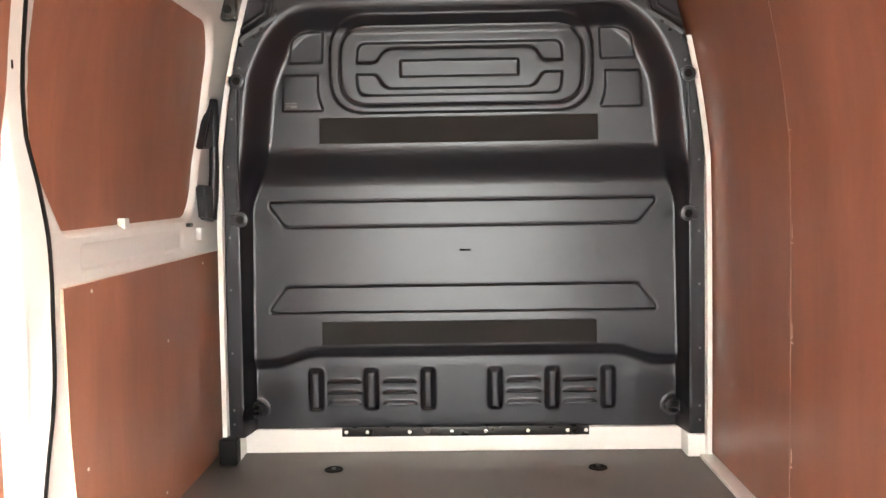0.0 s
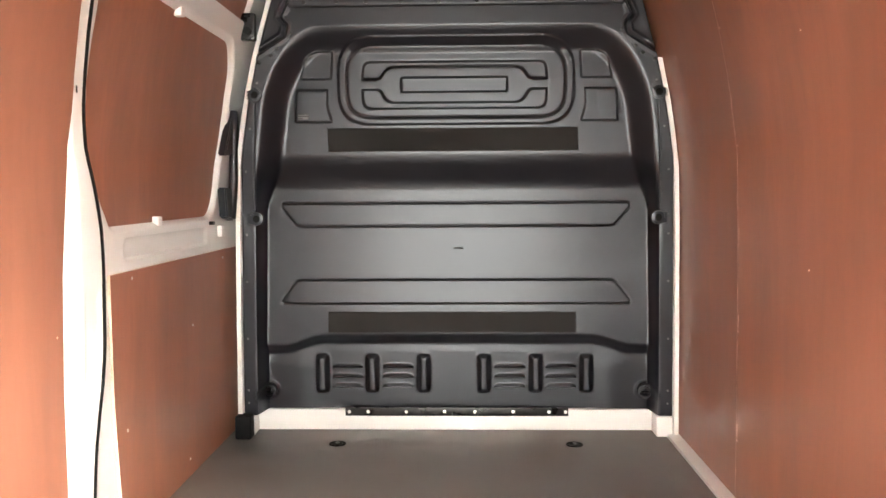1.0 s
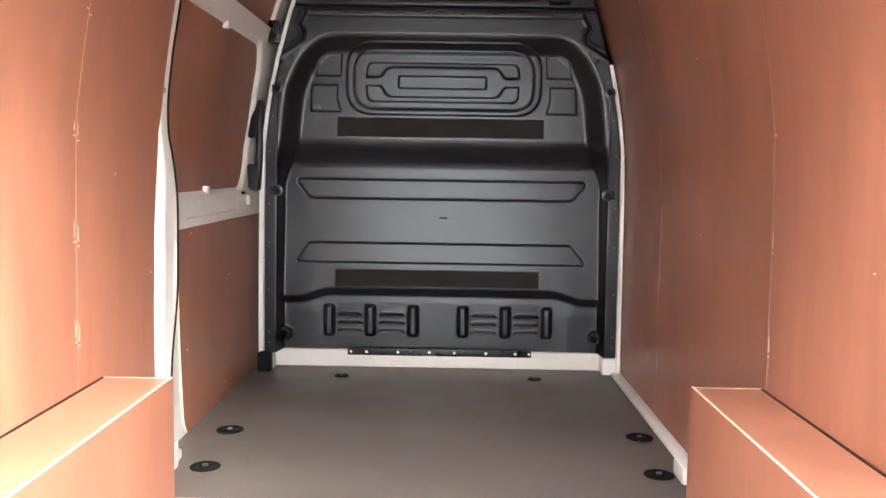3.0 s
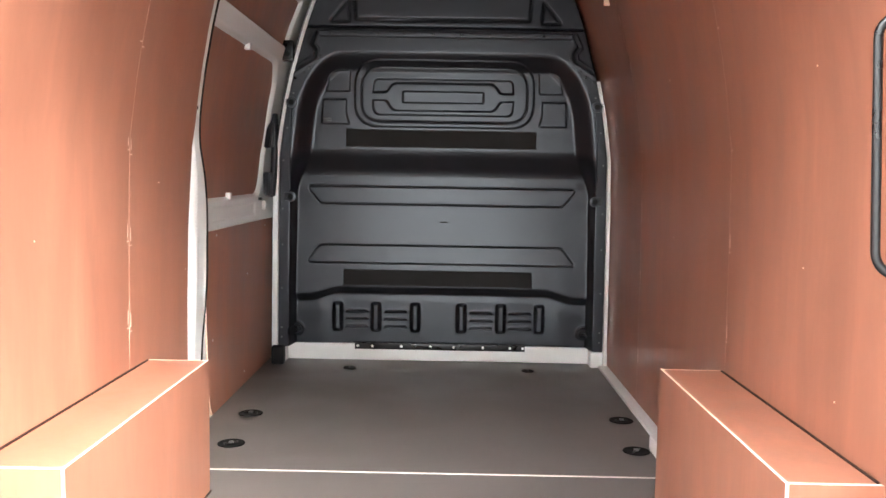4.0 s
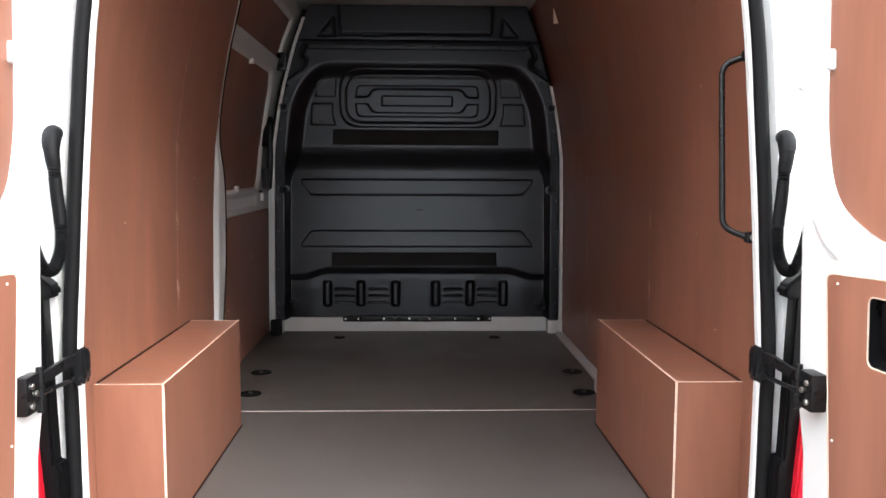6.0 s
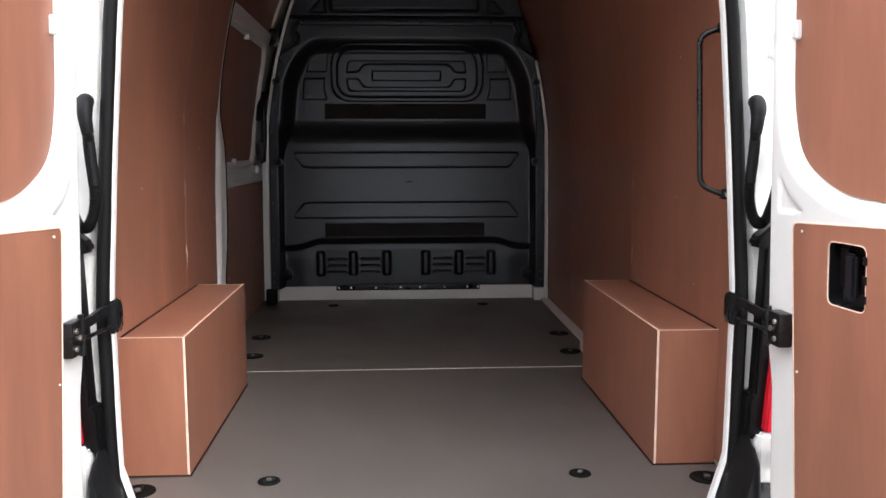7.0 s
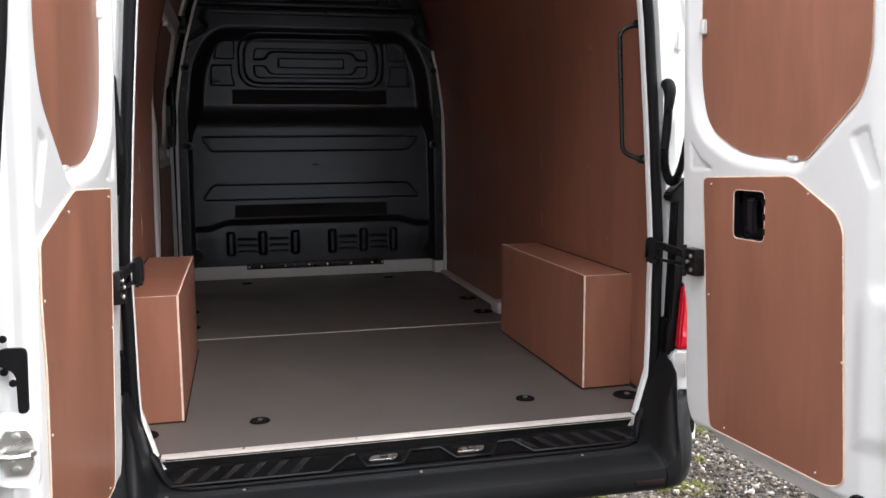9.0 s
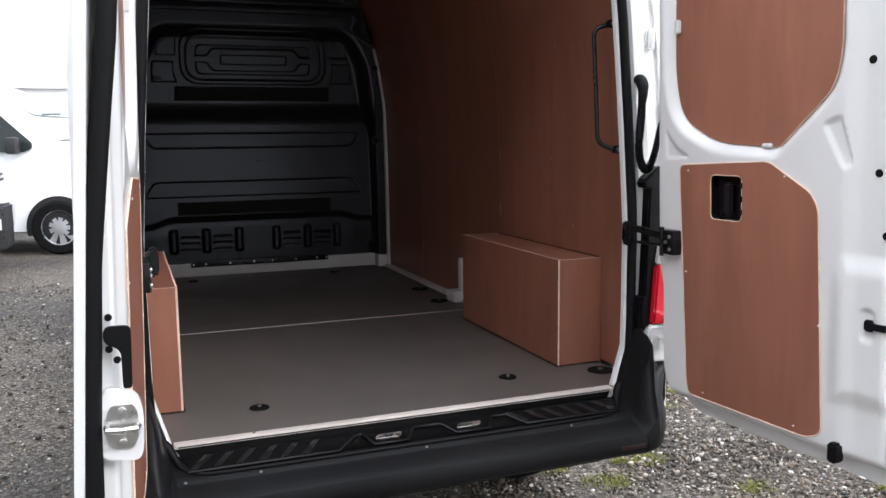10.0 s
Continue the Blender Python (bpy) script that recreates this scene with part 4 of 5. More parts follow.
# ---- grab handle on the rear post ----
def build_grab_handle():
    h = empty("grab_handle", (0.74, 0.07, 1.7), "dark grey painted tubular grab handle on the rear corner post", "handle")
    bm = bmesh.new()
    pts = rounded([(0.745, 1.918), (0.690, 1.900), (0.693, 1.522), (0.750, 1.500)], [0, 0.04, 0.04, 0], 6)
    lean = lambda z: 0.055 + 0.03 * (z - 1.5) / 0.41
    add_tube(bm, [(x, lean(z) + 0.035 * (0.75 - x) / 0.1, z) for x, z in pts], 0.0072, 12)
    part("bar", bm, GLOSS, h)
    for z, x in ((1.916, 0.742), (1.502, 0.752)):
        f = part("foot", box(x - 0.014, x + 0.012, lean(z) - 0.016, lean(z) + 0.008, z - 0.013, z + 0.013, 0.005), GLOSS, h)
        part("bolt", add_disc(bmesh.new(), (x - 0.002, lean(z) - 0.016, z), (0, -1, 0), 0.008, 0.005, 6, 0.001), STEEL, f)


build_grab_handle()


# ---- rear opening: flange, seal, corner panels ----
def opening_outline(grow, n=0):
    """The right half of the opening, from the sill up, grown outwards."""
    z = [0.668, 0.70, 0.72, 0.76, 0.9, 1.1, 1.25, 1.45, 1.60, 1.78, 1.93, 2.08, 2.20, 2.30, 2.38, 2.43, 2.45]
    return [(opening_x(q) + grow, q + (grow if q > 2.4 else 0)) for q in z]


def build_rear_frame():
    f = empty("rear_frame", (0, 0, FLOOR_Z), "white steel frame of the rear door opening with black rubber seal", "door frame", kind="structure")
    half = opening_outline(0.016)
    side_run = [(x, -0.014, z) for x, z in half[1:]]
    foot = [(0.0, -0.108, 0.643), (0.35, -0.108, 0.643), (0.56, -0.107, 0.643), (0.645, -0.100, 0.644), (0.690, -0.070, 0.650), (0.710, -0.034, 0.670)]
    right = foot + side_run
    loop = right + [(0.0, -0.014, 2.468)] + [(-x, y, z) for x, y, z in right[::-1]]
    pts = smooth_path(loop, 4)
    total = len(pts) - 1
    low = [min(1.0, max(0.0, (p[2] - 0.645) / 0.05)) for p in pts]
    bm = add_tube(bmesh.new(), pts, lambda u: 0.006 + 0.0095 * low[min(total, round(u * total))], 10)
    part("rubber_seal", bm, SEAL, f, "thick black rubber door seal")
    for s in (-1, 1):
        rows = []
        for z in np.linspace(0.64, 2.47, 40):
            ox = opening_x(z) + 0.010
            bx = float(np.interp(z, [0.6, 1.2, 1.75, 2.2, 2.5], [0.922, 0.930, 0.918, 0.862, 0.77]))
            rows.append([(s * ox, 0.004, z), (s * (ox + 0.030), 0.004, z), (s * (ox + 0.040), -0.012, z), (s * (ox + 0.075), -0.016, z),
                         (s * (ox + 0.095), 0.010, z), (s * (bx - 0.03), 0.014, z), (s * bx, 0.05, z), (s * (bx + 0.008), 0.14, z)])
        part("corner_panel", grid_mesh("corner_panel", np.array(rows, float)), WHITE, f, "white painted rear corner panel")
        for zc in (1.862, 1.20):
            knuckle = add_disc(bmesh.new(), (s * 0.842, -0.004, zc - 0.032), (0, 0, 1), 0.011, 0.064, 14, 0.003)
            hinge = part("hinge_knuckle", knuckle, WHITE, f, "white painted hinge barrel")
            part("hinge_leaf", box(*sorted((s * 0.826, s * 0.862)), 0.004, 0.016, zc - 0.026, zc + 0.026, 0.004), WHITE, hinge)
    part("header", box(-0.80, 0.80, -0.02, 0.06, 2.468, 2.64, 0.01), WHITE, f)
    return f


build_rear_frame()


def hull_part(name, points, mat, parent, bevel=0.006, label=""):
    bm = bmesh.new()
    hull(bm, points, bevel)
    return part(name, bm, mat, parent, label)


def prism(side, outline, y0, y1):
    """Points of an upright prism: an outline in x and z, drawn out along y, on one side of the van."""
    return [(side * x, y, z) for x, z in outline for y in (y0, y1)]


def build_post_trim(side):
    t = empty("post_trim", (side * 0.82, -0.02, 1.1), "black plastic trim on the rear corner beside the door hinge", "trim", "rear corner trims")
    hull_part("cover", prism(side, [(0.813, 1.40), (0.885, 1.41), (0.885, 0.90), (0.796, 0.90), (0.799, 1.02)], -0.056, -0.012), TRIM, t)
    hull_part("cap", prism(side, [(0.786, 1.380), (0.788, 1.402), (0.840, 1.446), (0.885, 1.446), (0.885, 1.370), (0.818, 1.372)], -0.060, -0.012), TRIM, t)
    hull_part("buffer", prism(side, [(0.782, 1.000), (0.792, 1.022), (0.812, 1.020), (0.812, 0.90), (0.780, 0.90)], -0.060, -0.010), TRIM, t, 0.008)
    bm = bmesh.new()
    add_tube(bm, smooth_path([(side * 0.788, -0.012, 1.728), (side * 0.787, -0.030, 1.724), (side * 0.783, -0.048, 1.705), (side * 0.778, -0.057, 1.680), (side * 0.774, -0.058, 1.652)], 6),
             lambda u: 0.0165 + 0.003 * math.sin(math.pi * min(1, 1.5 * u)) - 0.003 * max(0, u - 0.6) / 0.4, 16)
    part("grommet", bm, SEAL, t, "smooth black rubber grommet")
    pts = smooth_path([(side * 0.775, -0.058, 1.668), (side * 0.770, -0.060, 1.60), (side * 0.764, -0.061, 1.535), (side * 0.766, -0.062, 1.480),
                       (side * 0.783, -0.063, 1.440), (side * 0.804, -0.064, 1.448), (side * 0.816, -0.075, 1.50), (side * 0.819, -0.100, 1.58), (side * 0.819, -0.14, 1.62)], 90)
    ribbed = lambda u: 0.0125 * (1 - 0.35 * max(0, u - 0.6) / 0.4) + (0.0016 * math.sin(u * 640) if u < 0.065 or 0.25 < u else 0.0006)
    part("cable_hose", add_tube(bmesh.new(), pts, ribbed, 12), SEAL, t, "black corrugated cable hose")


build_post_trim(-1)
build_post_trim(1)


def build_tail_lamp(side):
    t = empty("tail_lamp", (side * 0.9, 0.0, 1.0), "red tail lamp above a white bracket on the rear corner", "tail lamp", "tail lamps")
    hull_part("red_lens", prism(side, [(0.820, 0.922), (0.926, 0.922), (0.932, 1.12), (0.834, 1.12)], -0.080, 0.05), LAMP_RED, t, 0.006)
    hull_part("clear_lens", prism(side, [(0.835, 1.123), (0.932, 1.123), (0.930, 1.19), (0.846, 1.19)], -0.076, 0.05), LAMP_CLEAR, t, 0.006)
    low = hull_part("bracket", prism(side, [(0.803, 0.906), (0.811, 0.919), (0.926, 0.919), (0.920, 0.79), (0.806, 0.795)], -0.080, 0.03), WHITE, t, 0.010, "white bracket under the lamp")
    hull_part("bracket_pad", prism(side, [(0.830, 0.885), (0.862, 0.885), (0.862, 0.835), (0.830, 0.835)], -0.092, -0.078), WHITE, low, 0.006)


build_tail_lamp(-1)
build_tail_lamp(1)


def build_check_strap(side):
    c = empty("door_check", (side * 0.76, -0.12, 1.24), "black steel door check strap with bracket", "door check", "rear door checks")
    hull_part("stop_block", prism(side, [(0.724, 1.262), (0.730, 1.272), (0.752, 1.262), (0.752, 1.190), (0.732, 1.188), (0.724, 1.200)], -0.062, -0.026), GLOSS, c, 0.007)
    part("strap", add_flat_bar([(side * 0.742, -0.045, 1.246), (side * 0.752, -0.090, 1.247), (side * 0.758, -0.150, 1.240), (side * 0.762, -0.215, 1.236)], 0.0045, 0.011), GLOSS, c)
    part("rod", add_tube(bmesh.new(), [(side * 0.744, -0.045, 1.206), (side * 0.756, -0.10, 1.204), (side * 0.764, -0.215, 1.208)], 0.005, 8), GLOSS, c)
    x0, x1 = sorted((side * 0.752, side * 0.785))
    br = part("bracket", box(x0, x1, -0.268, -0.210, 1.182, 1.258, 0.006), GLOSS, c)
    for y, z in ((-0.250, 1.238), (-0.252, 1.200), (-0.232, 1.220)):
        part("bolt", add_disc(bmesh.new(), (side * 0.752, y, z), (-side, 0, 0), 0.006, 0.005, 8, 0.001), STEEL, br)
    part("pin", add_tube(bmesh.new(), [(side * 0.756, -0.205, 1.175), (side * 0.756, -0.205, 1.265)], 0.007, 8), GLOSS, br)


def add_flat_bar(path, thick, half):
    """A flat bar standing on edge along a path."""
    bm = bmesh.new()
    rings = []
    for x, y, z in path:
        rings.append([bm.verts.new((x + a, y, z + b)) for a, b in ((-thick, -half), (thick, -half), (thick, half), (-thick, half))])
    for a, b in zip(rings[:-1], rings[1:]):
        for k in range(4):
            bm.faces.new((a[k], a[(k + 1) % 4], b[(k + 1) % 4], b[k]))
    bm.faces.new(rings[0])
    bm.faces.new(rings[-1])
    bmesh.ops.recalc_face_normals(bm, faces=bm.faces)
    return bm


build_check_strap(-1)
build_check_strap(1)


# ---- rear doors, open a little past a right angle ----
def build_rear_door(side):
    name = "rear_door"
    # local frame: u runs from the hinge to the free edge, w from the lined face outwards, z up
    ang = radians(5.64 if side > 0 else 3.2)
    du = Vector((side * math.sin(ang), -math.cos(ang), 0))
    dw = Vector((side * math.cos(ang), math.sin(ang), 0))
    base = Vector((side * 0.752, 0.0, 0.0))
    m = Matrix(((du.x, dw.x, 0, base.x), (du.y, dw.y, 0, base.y), (0, 0, 1, 0), (0, 0, 0, 1)))
    # the hinge line leans with the body side
    lean = DOOR_LEAN

    def bend(z):
        return 0.020 * min(1.0, max(0.0, (1.7 - z) / 0.6)) - (0.06 * min(0.5, max(0.0, z - 1.36)) if side < 0 else 0.0)

    def put(u, z, w):
        p = m @ Vector((u, w + lean * (1.45 - z), z))
        return p

    hinge = empty(name, (side * 0.77, -0.15, 0.72), "open white rear van door lined with red-brown plywood", "van door", "rear doors")
    U0, U1, Z0, Z1 = 0.152, 0.962, 0.715, 2.46
    # lined face, a pressed sheet
    u = np.arange(U0, U1 + 0.001, 0.0058)
    z = np.arange(Z0, Z1, 0.0064)
    Ug, Zg = np.meshgrid(u, z)
    win = rounded([(0.212, 1.72), (0.245, 1.592), (0.385, 1.520), (0.612, 1.508), (0.778, 1.655), (0.800, 1.74), (0.795, 2.34), (0.215, 2.34)],
                  [0.12, 0.10, 0.10, 0.012, 0.05, 0.05, 0.08, 0.08])
    low = rounded([(0.262, 1.458), (0.600, 1.474), (0.735, 1.398), (0.760, 1.36), (0.785, 0.775), (0.740, 0.752), (0.300, 0.752), (0.292, 0.80)],
                  [0.02, 0.02, 0.015, 0.03, 0.04, 0.05, 0.09, 0.05])
    if side < 0:
        low = rounded([(0.262, 1.458), (0.604, 1.474), (0.842, 1.400), (0.845, 1.290), (0.826, 1.180), (0.828, 0.775), (0.780, 0.752), (0.300, 0.752), (0.292, 0.80)],
                      [0.02, 0.02, 0.015, 0.05, 0.05, 0.04, 0.05, 0.09, 0.05])
    D = np.zeros(Ug.shape)
    d = -sdf(Ug, Zg, win)
    D = D + 0.040 * ease(-0.030, 0.016, d)
    # flange towards the free edge
    D = D + 0.013 * (ease(0.820, 0.880, Ug) if side > 0 else ease(0.855, 0.900, Ug))
    bulge = rounded([(0.792, 0.86), (1.05, 0.86), (1.05, 1.26), (0.822, 1.26), (0.792, 1.20)], 0.02)
    if side > 0:
        D = D + 0.008 * ease(0, 0.010, -sdf(Ug, Zg, rounded(rect(0.882, 0.928, 1.042, 1.128), 0.02)))
        D = D - 0.014 * ease(0, 0.06, -sdf(Ug, Zg, bulge))
    for poly, dep in ((rounded([(0.765, 1.572), (0.818, 1.592), (0.852, 1.472), (0.826, 1.456)], 0.012), 0.006),
                      (rounded([(0.196, 1.566), (0.198, 1.474), (0.306, 1.478), (0.245, 1.510)], 0.01), 0.005)):
        D = D + dep * ease(0, 0.006, -sdf(Ug, Zg, poly))
    D = D + 0.012 * (1 - ease(0.0, 0.02, np.minimum(np.minimum(Ug - U0, U1 - Ug), Zg - Z0)))
    D = D + 0.026 * (1 - ease(0.0, 0.034, Zg - Z0))
    for border in (np.s_[0, :], np.s_[-1, :], np.s_[:, 0], np.s_[:, -1]):
        D[border] = [0.040 + bend(q) for q in Zg[border]]
    # the hinge edge steps back below the check strap
    Ug = Ug + 0.022 * (1 - ease(1.06, 1.18, Zg)) * np.clip(1 - (Ug - U0) / 0.08, 0, 1)
    turn = np.clip((Z0 + 0.12 - Zg) / 0.12, 0, 1)
    Ug = Ug + 0.105 * (1 - np.sqrt(1 - turn ** 2)) * np.clip(1 - (Ug - U0) / 0.25, 0, 1)
    P = np.array([[put(a, c, b)[:] for a, b, c in zip(r1, r2, r3)] for r1, r2, r3 in zip(Ug, D, Zg)])
    cut = rounded(rect(0.390, 0.508, 1.304, 1.432), 0.018)
    clear = (sdf(Ug, Zg, cut) > 0.008)[:-1, :-1] if side > 0 else None
    part("inner_panel", grid_mesh("inner_panel", P, clear), WHITE, hinge)
    outer = rounded([(U0 + 0.016, Z0 - 0.045), (U1 + 0.035, Z0 - 0.045), (U1 + 0.035, Z1 + 0.03), (U0 - 0.02, Z1 + 0.03), (U0 - 0.02, 1.18), (U0 + 0.016, 1.06)],
                    [0.15, 0.06, 0.05, 0.05, 0.02, 0.02])
    skin = part("outer_skin", plate(outer, lambda a, b, w: put(a, b, 0.052 + bend(b) + w - (0.011 - 0.44 * w) * float(ease(1.25, 1.60, b))), 0.014, 0), WHITE, hinge)
    seal_line = [put(U1 + 0.012, q, 0.032 + bend(q) - 0.030 * max(0.0, (0.93 - q) / 0.22) ** 2) for q in np.linspace(Z0 + 0.01, Z1, 40)]
    part("rubber_seal", add_tube(bmesh.new(), seal_line, lambda u: 0.0175 - 0.0025 * float(ease(0.25, 0.5, u)), 12), SEAL, hinge, "thick black rubber seal on the free edge")

    def inset(poly, c):
        q = np.array(poly)
        mid = q.mean(0)
        return [tuple(mid + (p - mid) * (1 - c / np.linalg.norm(p - mid))) for p in q]

    lab = "red-brown plywood door lining with pale cut edge"
    part("upper_lining", plate(inset(win, 0.004), lambda a, b, w: put(a, b, 0.024 + w), 0.008), [PLY, PLY_EDGE], hinge, lab)
    sheet = plate_with_hole(low, cut, lambda a, b, w: put(a, b, -0.003 + w), 0.0035) if side > 0 else plate(low, lambda a, b, w: put(a, b, -0.003 + w), 0.0035)
    lining = part("lower_lining", sheet, [PLY, PLY_EDGE], hinge, lab)
    rim = [put(a, b, -0.0022) for a, b in low]
    part("edge_bead", add_tube(bmesh.new(), rim, 0.0022, 6, True), PLY_EDGE, lining, "pale raw plywood edge")
    for a, b in ((0.30, 1.442), (0.655, 1.436), (0.292, 1.135), (0.770 if side > 0 else 0.815, 1.06), (0.365, 0.772), (0.70, 0.772), (0.765 if side > 0 else 0.832, 1.30)):
        screw(put(a, b, -0.0035), -dw, lining, PAPER, 0.0028)
    for a, b in ((0.230, 1.868), (0.575, 1.516)):
        c = [put(a + i, b + j, k) for i in (-0.016, 0.016) for j in (-0.006, 0.006) for k in (0.014, 0.026)]
        bm = bmesh.new()
        if b > 1.6:
            c = [put(a + i, b + j, k) for i in (-0.009, 0.009) for j in (-0.020, 0.020) for k in (0.010, 0.026)]
        hull(bm, c, 0.003)
        part("clip", bm, WHITE, hinge, "small white lining clip")
    # inside release handle in its cut-out, on the door that has one
    if side > 0:
        bm = bmesh.new()
        front = [bm.verts.new(put(a, b, -0.001)) for a, b in cut]
        back = [bm.verts.new(put(a, b, 0.032)) for a, b in cut]
        for k in range(len(cut)):
            bm.faces.new((front[k], front[(k + 1) % len(cut)], back[(k + 1) % len(cut)], back[k]))
        bm.faces.new(back)
        bezel = part("release_handle", bm, GLOSS, hinge, "black recessed release handle")
        part("cut_edge", add_tube(bmesh.new(), [put(a, b, -0.0022) for a, b in cut], 0.0016, 6, True), PLY_EDGE, bezel)
        bm = bmesh.new()
        hull(bm, [put(u0, 1.366 + j, k) for u0 in (0.430, 0.462) for j in (-0.046, 0.046) for k in (0.004, 0.020)], 0.006)
        part("lever", bm, PLASTIC, bezel)
        bm = bmesh.new()
        hull(bm, [put(u0, 1.366 + j, k) for u0 in (0.398, 0.432) for j in (-0.030, 0.056) for k in (0.016, 0.030)], 0.004)
        part("housing", bm, TRIM, bezel)
        for b in (1.405, 1.368, 1.331):
            bm = bmesh.new()
            hull(bm, [put(0.505 + i, b + j, k) for i in (-0.006, 0.006) for j in (-0.008, 0.008) for k in (-0.005, 0.004)])
            part("tab", bm, GLOSS, bezel)
    # plugs on the flange and the buffer near the foot
    for a, b in ((0.888, 1.715), (0.914, 1.452), (0.938, 1.305)) if side > 0 else ():
        part("plug", add_disc(bmesh.new(), put(a, b, 0.0165), -dw, 0.010, 0.006, 14, 0.002), SEAL, hinge)
    bm = bmesh.new()
    hull(bm, [put(0.830 + i, 0.742 + j, k) for i in (-0.014, 0.014) for j in (-0.026, 0.026) for k in (-0.022, 0.016)], 0.006)
    part("foot_buffer", bm, SEAL, hinge)
    # on the free edge: lever, holes and striker, or a latch
    if side < 0:
        lev = []
        for a, b in rounded([(0.014, 1.253), (0.056, 1.253), (0.056, 1.150), (0.042, 1.150), (0.040, 1.215), (0.014, 1.226)], 0.012):
            lev.append((a, b))
        part("edge_lever", plate(lev, lambda a, b, w: put(U1 + 0.001 + w, b, 0.044 - a), 0.008, 0), SEAL, hinge, "black angled lever on the door edge")
        for a, b in ((0.022, 1.267), (0.022, 1.215), (0.034, 1.197)):
            part("plug", add_disc(bmesh.new(), put(U1 + 0.0005, b, 0.044 - a), du, 0.006, 0.004, 12, 0.001), SEAL, hinge)
        pad = rounded([(-0.004, 1.036), (0.056, 1.030), (0.062, 1.052), (0.062, 1.112), (0.052, 1.144), (0.002, 1.154), (-0.008, 1.12)], 0.02)
        part("striker_pad", plate(pad, lambda a, b, w: put(U1 + 0.0005 + w, b, 0.034 - a), 0.014, 0), WHITE, hinge)
        pl = part("striker", plate(rounded([(0.006, 1.070), (0.014, 1.054), (0.046, 1.054), (0.054, 1.070), (0.054, 1.110), (0.046, 1.126), (0.014, 1.126), (0.006, 1.110)], 0.004),
                                   lambda a, b, w: put(U1 + 0.015 + w, b, 0.034 - a), 0.004, 0), STEEL, hinge, "steel striker plate with loop")
        part("loop", add_tube(bmesh.new(), [put(U1 + x, 1.090, 0.034 - a) for a, x in ((0.006, 0.018), (0.008, 0.034), (0.030, 0.040), (0.052, 0.034), (0.054, 0.018))], 0.0055, 8), STEEL, pl)
        for b in (1.064, 1.116):
            part("bolt", add_disc(bmesh.new(), put(U1 + 0.019, b, 0.034 - 0.030), du, 0.007, 0.004, 12, 0.001), STEEL, pl)
    else:
        bm = bmesh.new()
        hull(bm, [put(0.908 + i, 1.086 + j, k) for i in (-0.012, 0.012) for j in (-0.014, 0.014) for k in (-0.004, 0.020)], 0.004)
        hull_bar = [put(0.935 + i, 1.087 + j, k) for i in (-0.018, 0.022) for j in (-0.008, 0.008) for k in (-0.008, 0.012)]
        bmesh.ops.convex_hull(bm, input=[bm.verts.new(p) for p in hull_bar])
        part("latch", bm, SEAL, hinge, "black latch on the door flange")
        for a, b in ((0.93, 1.115), (0.945, 1.115), (0.93, 1.058)):
            part("bolt", add_disc(bmesh.new(), put(a, b, 0.0165), -dw, 0.006, 0.004, 10, 0.001), STEEL, hinge)
    # two hinges to the corner panel
    for b in (1.62, 0.92, 2.3):
        bm = bmesh.new()
        hull(bm, [put(a, b + j, k) for a in (0.06, 0.20) for j in (-0.03, 0.03) for k in (0.088, 0.108)])
        part("hinge", bm, WHITE, hinge)


build_rear_door(-1)
build_rear_door(1)


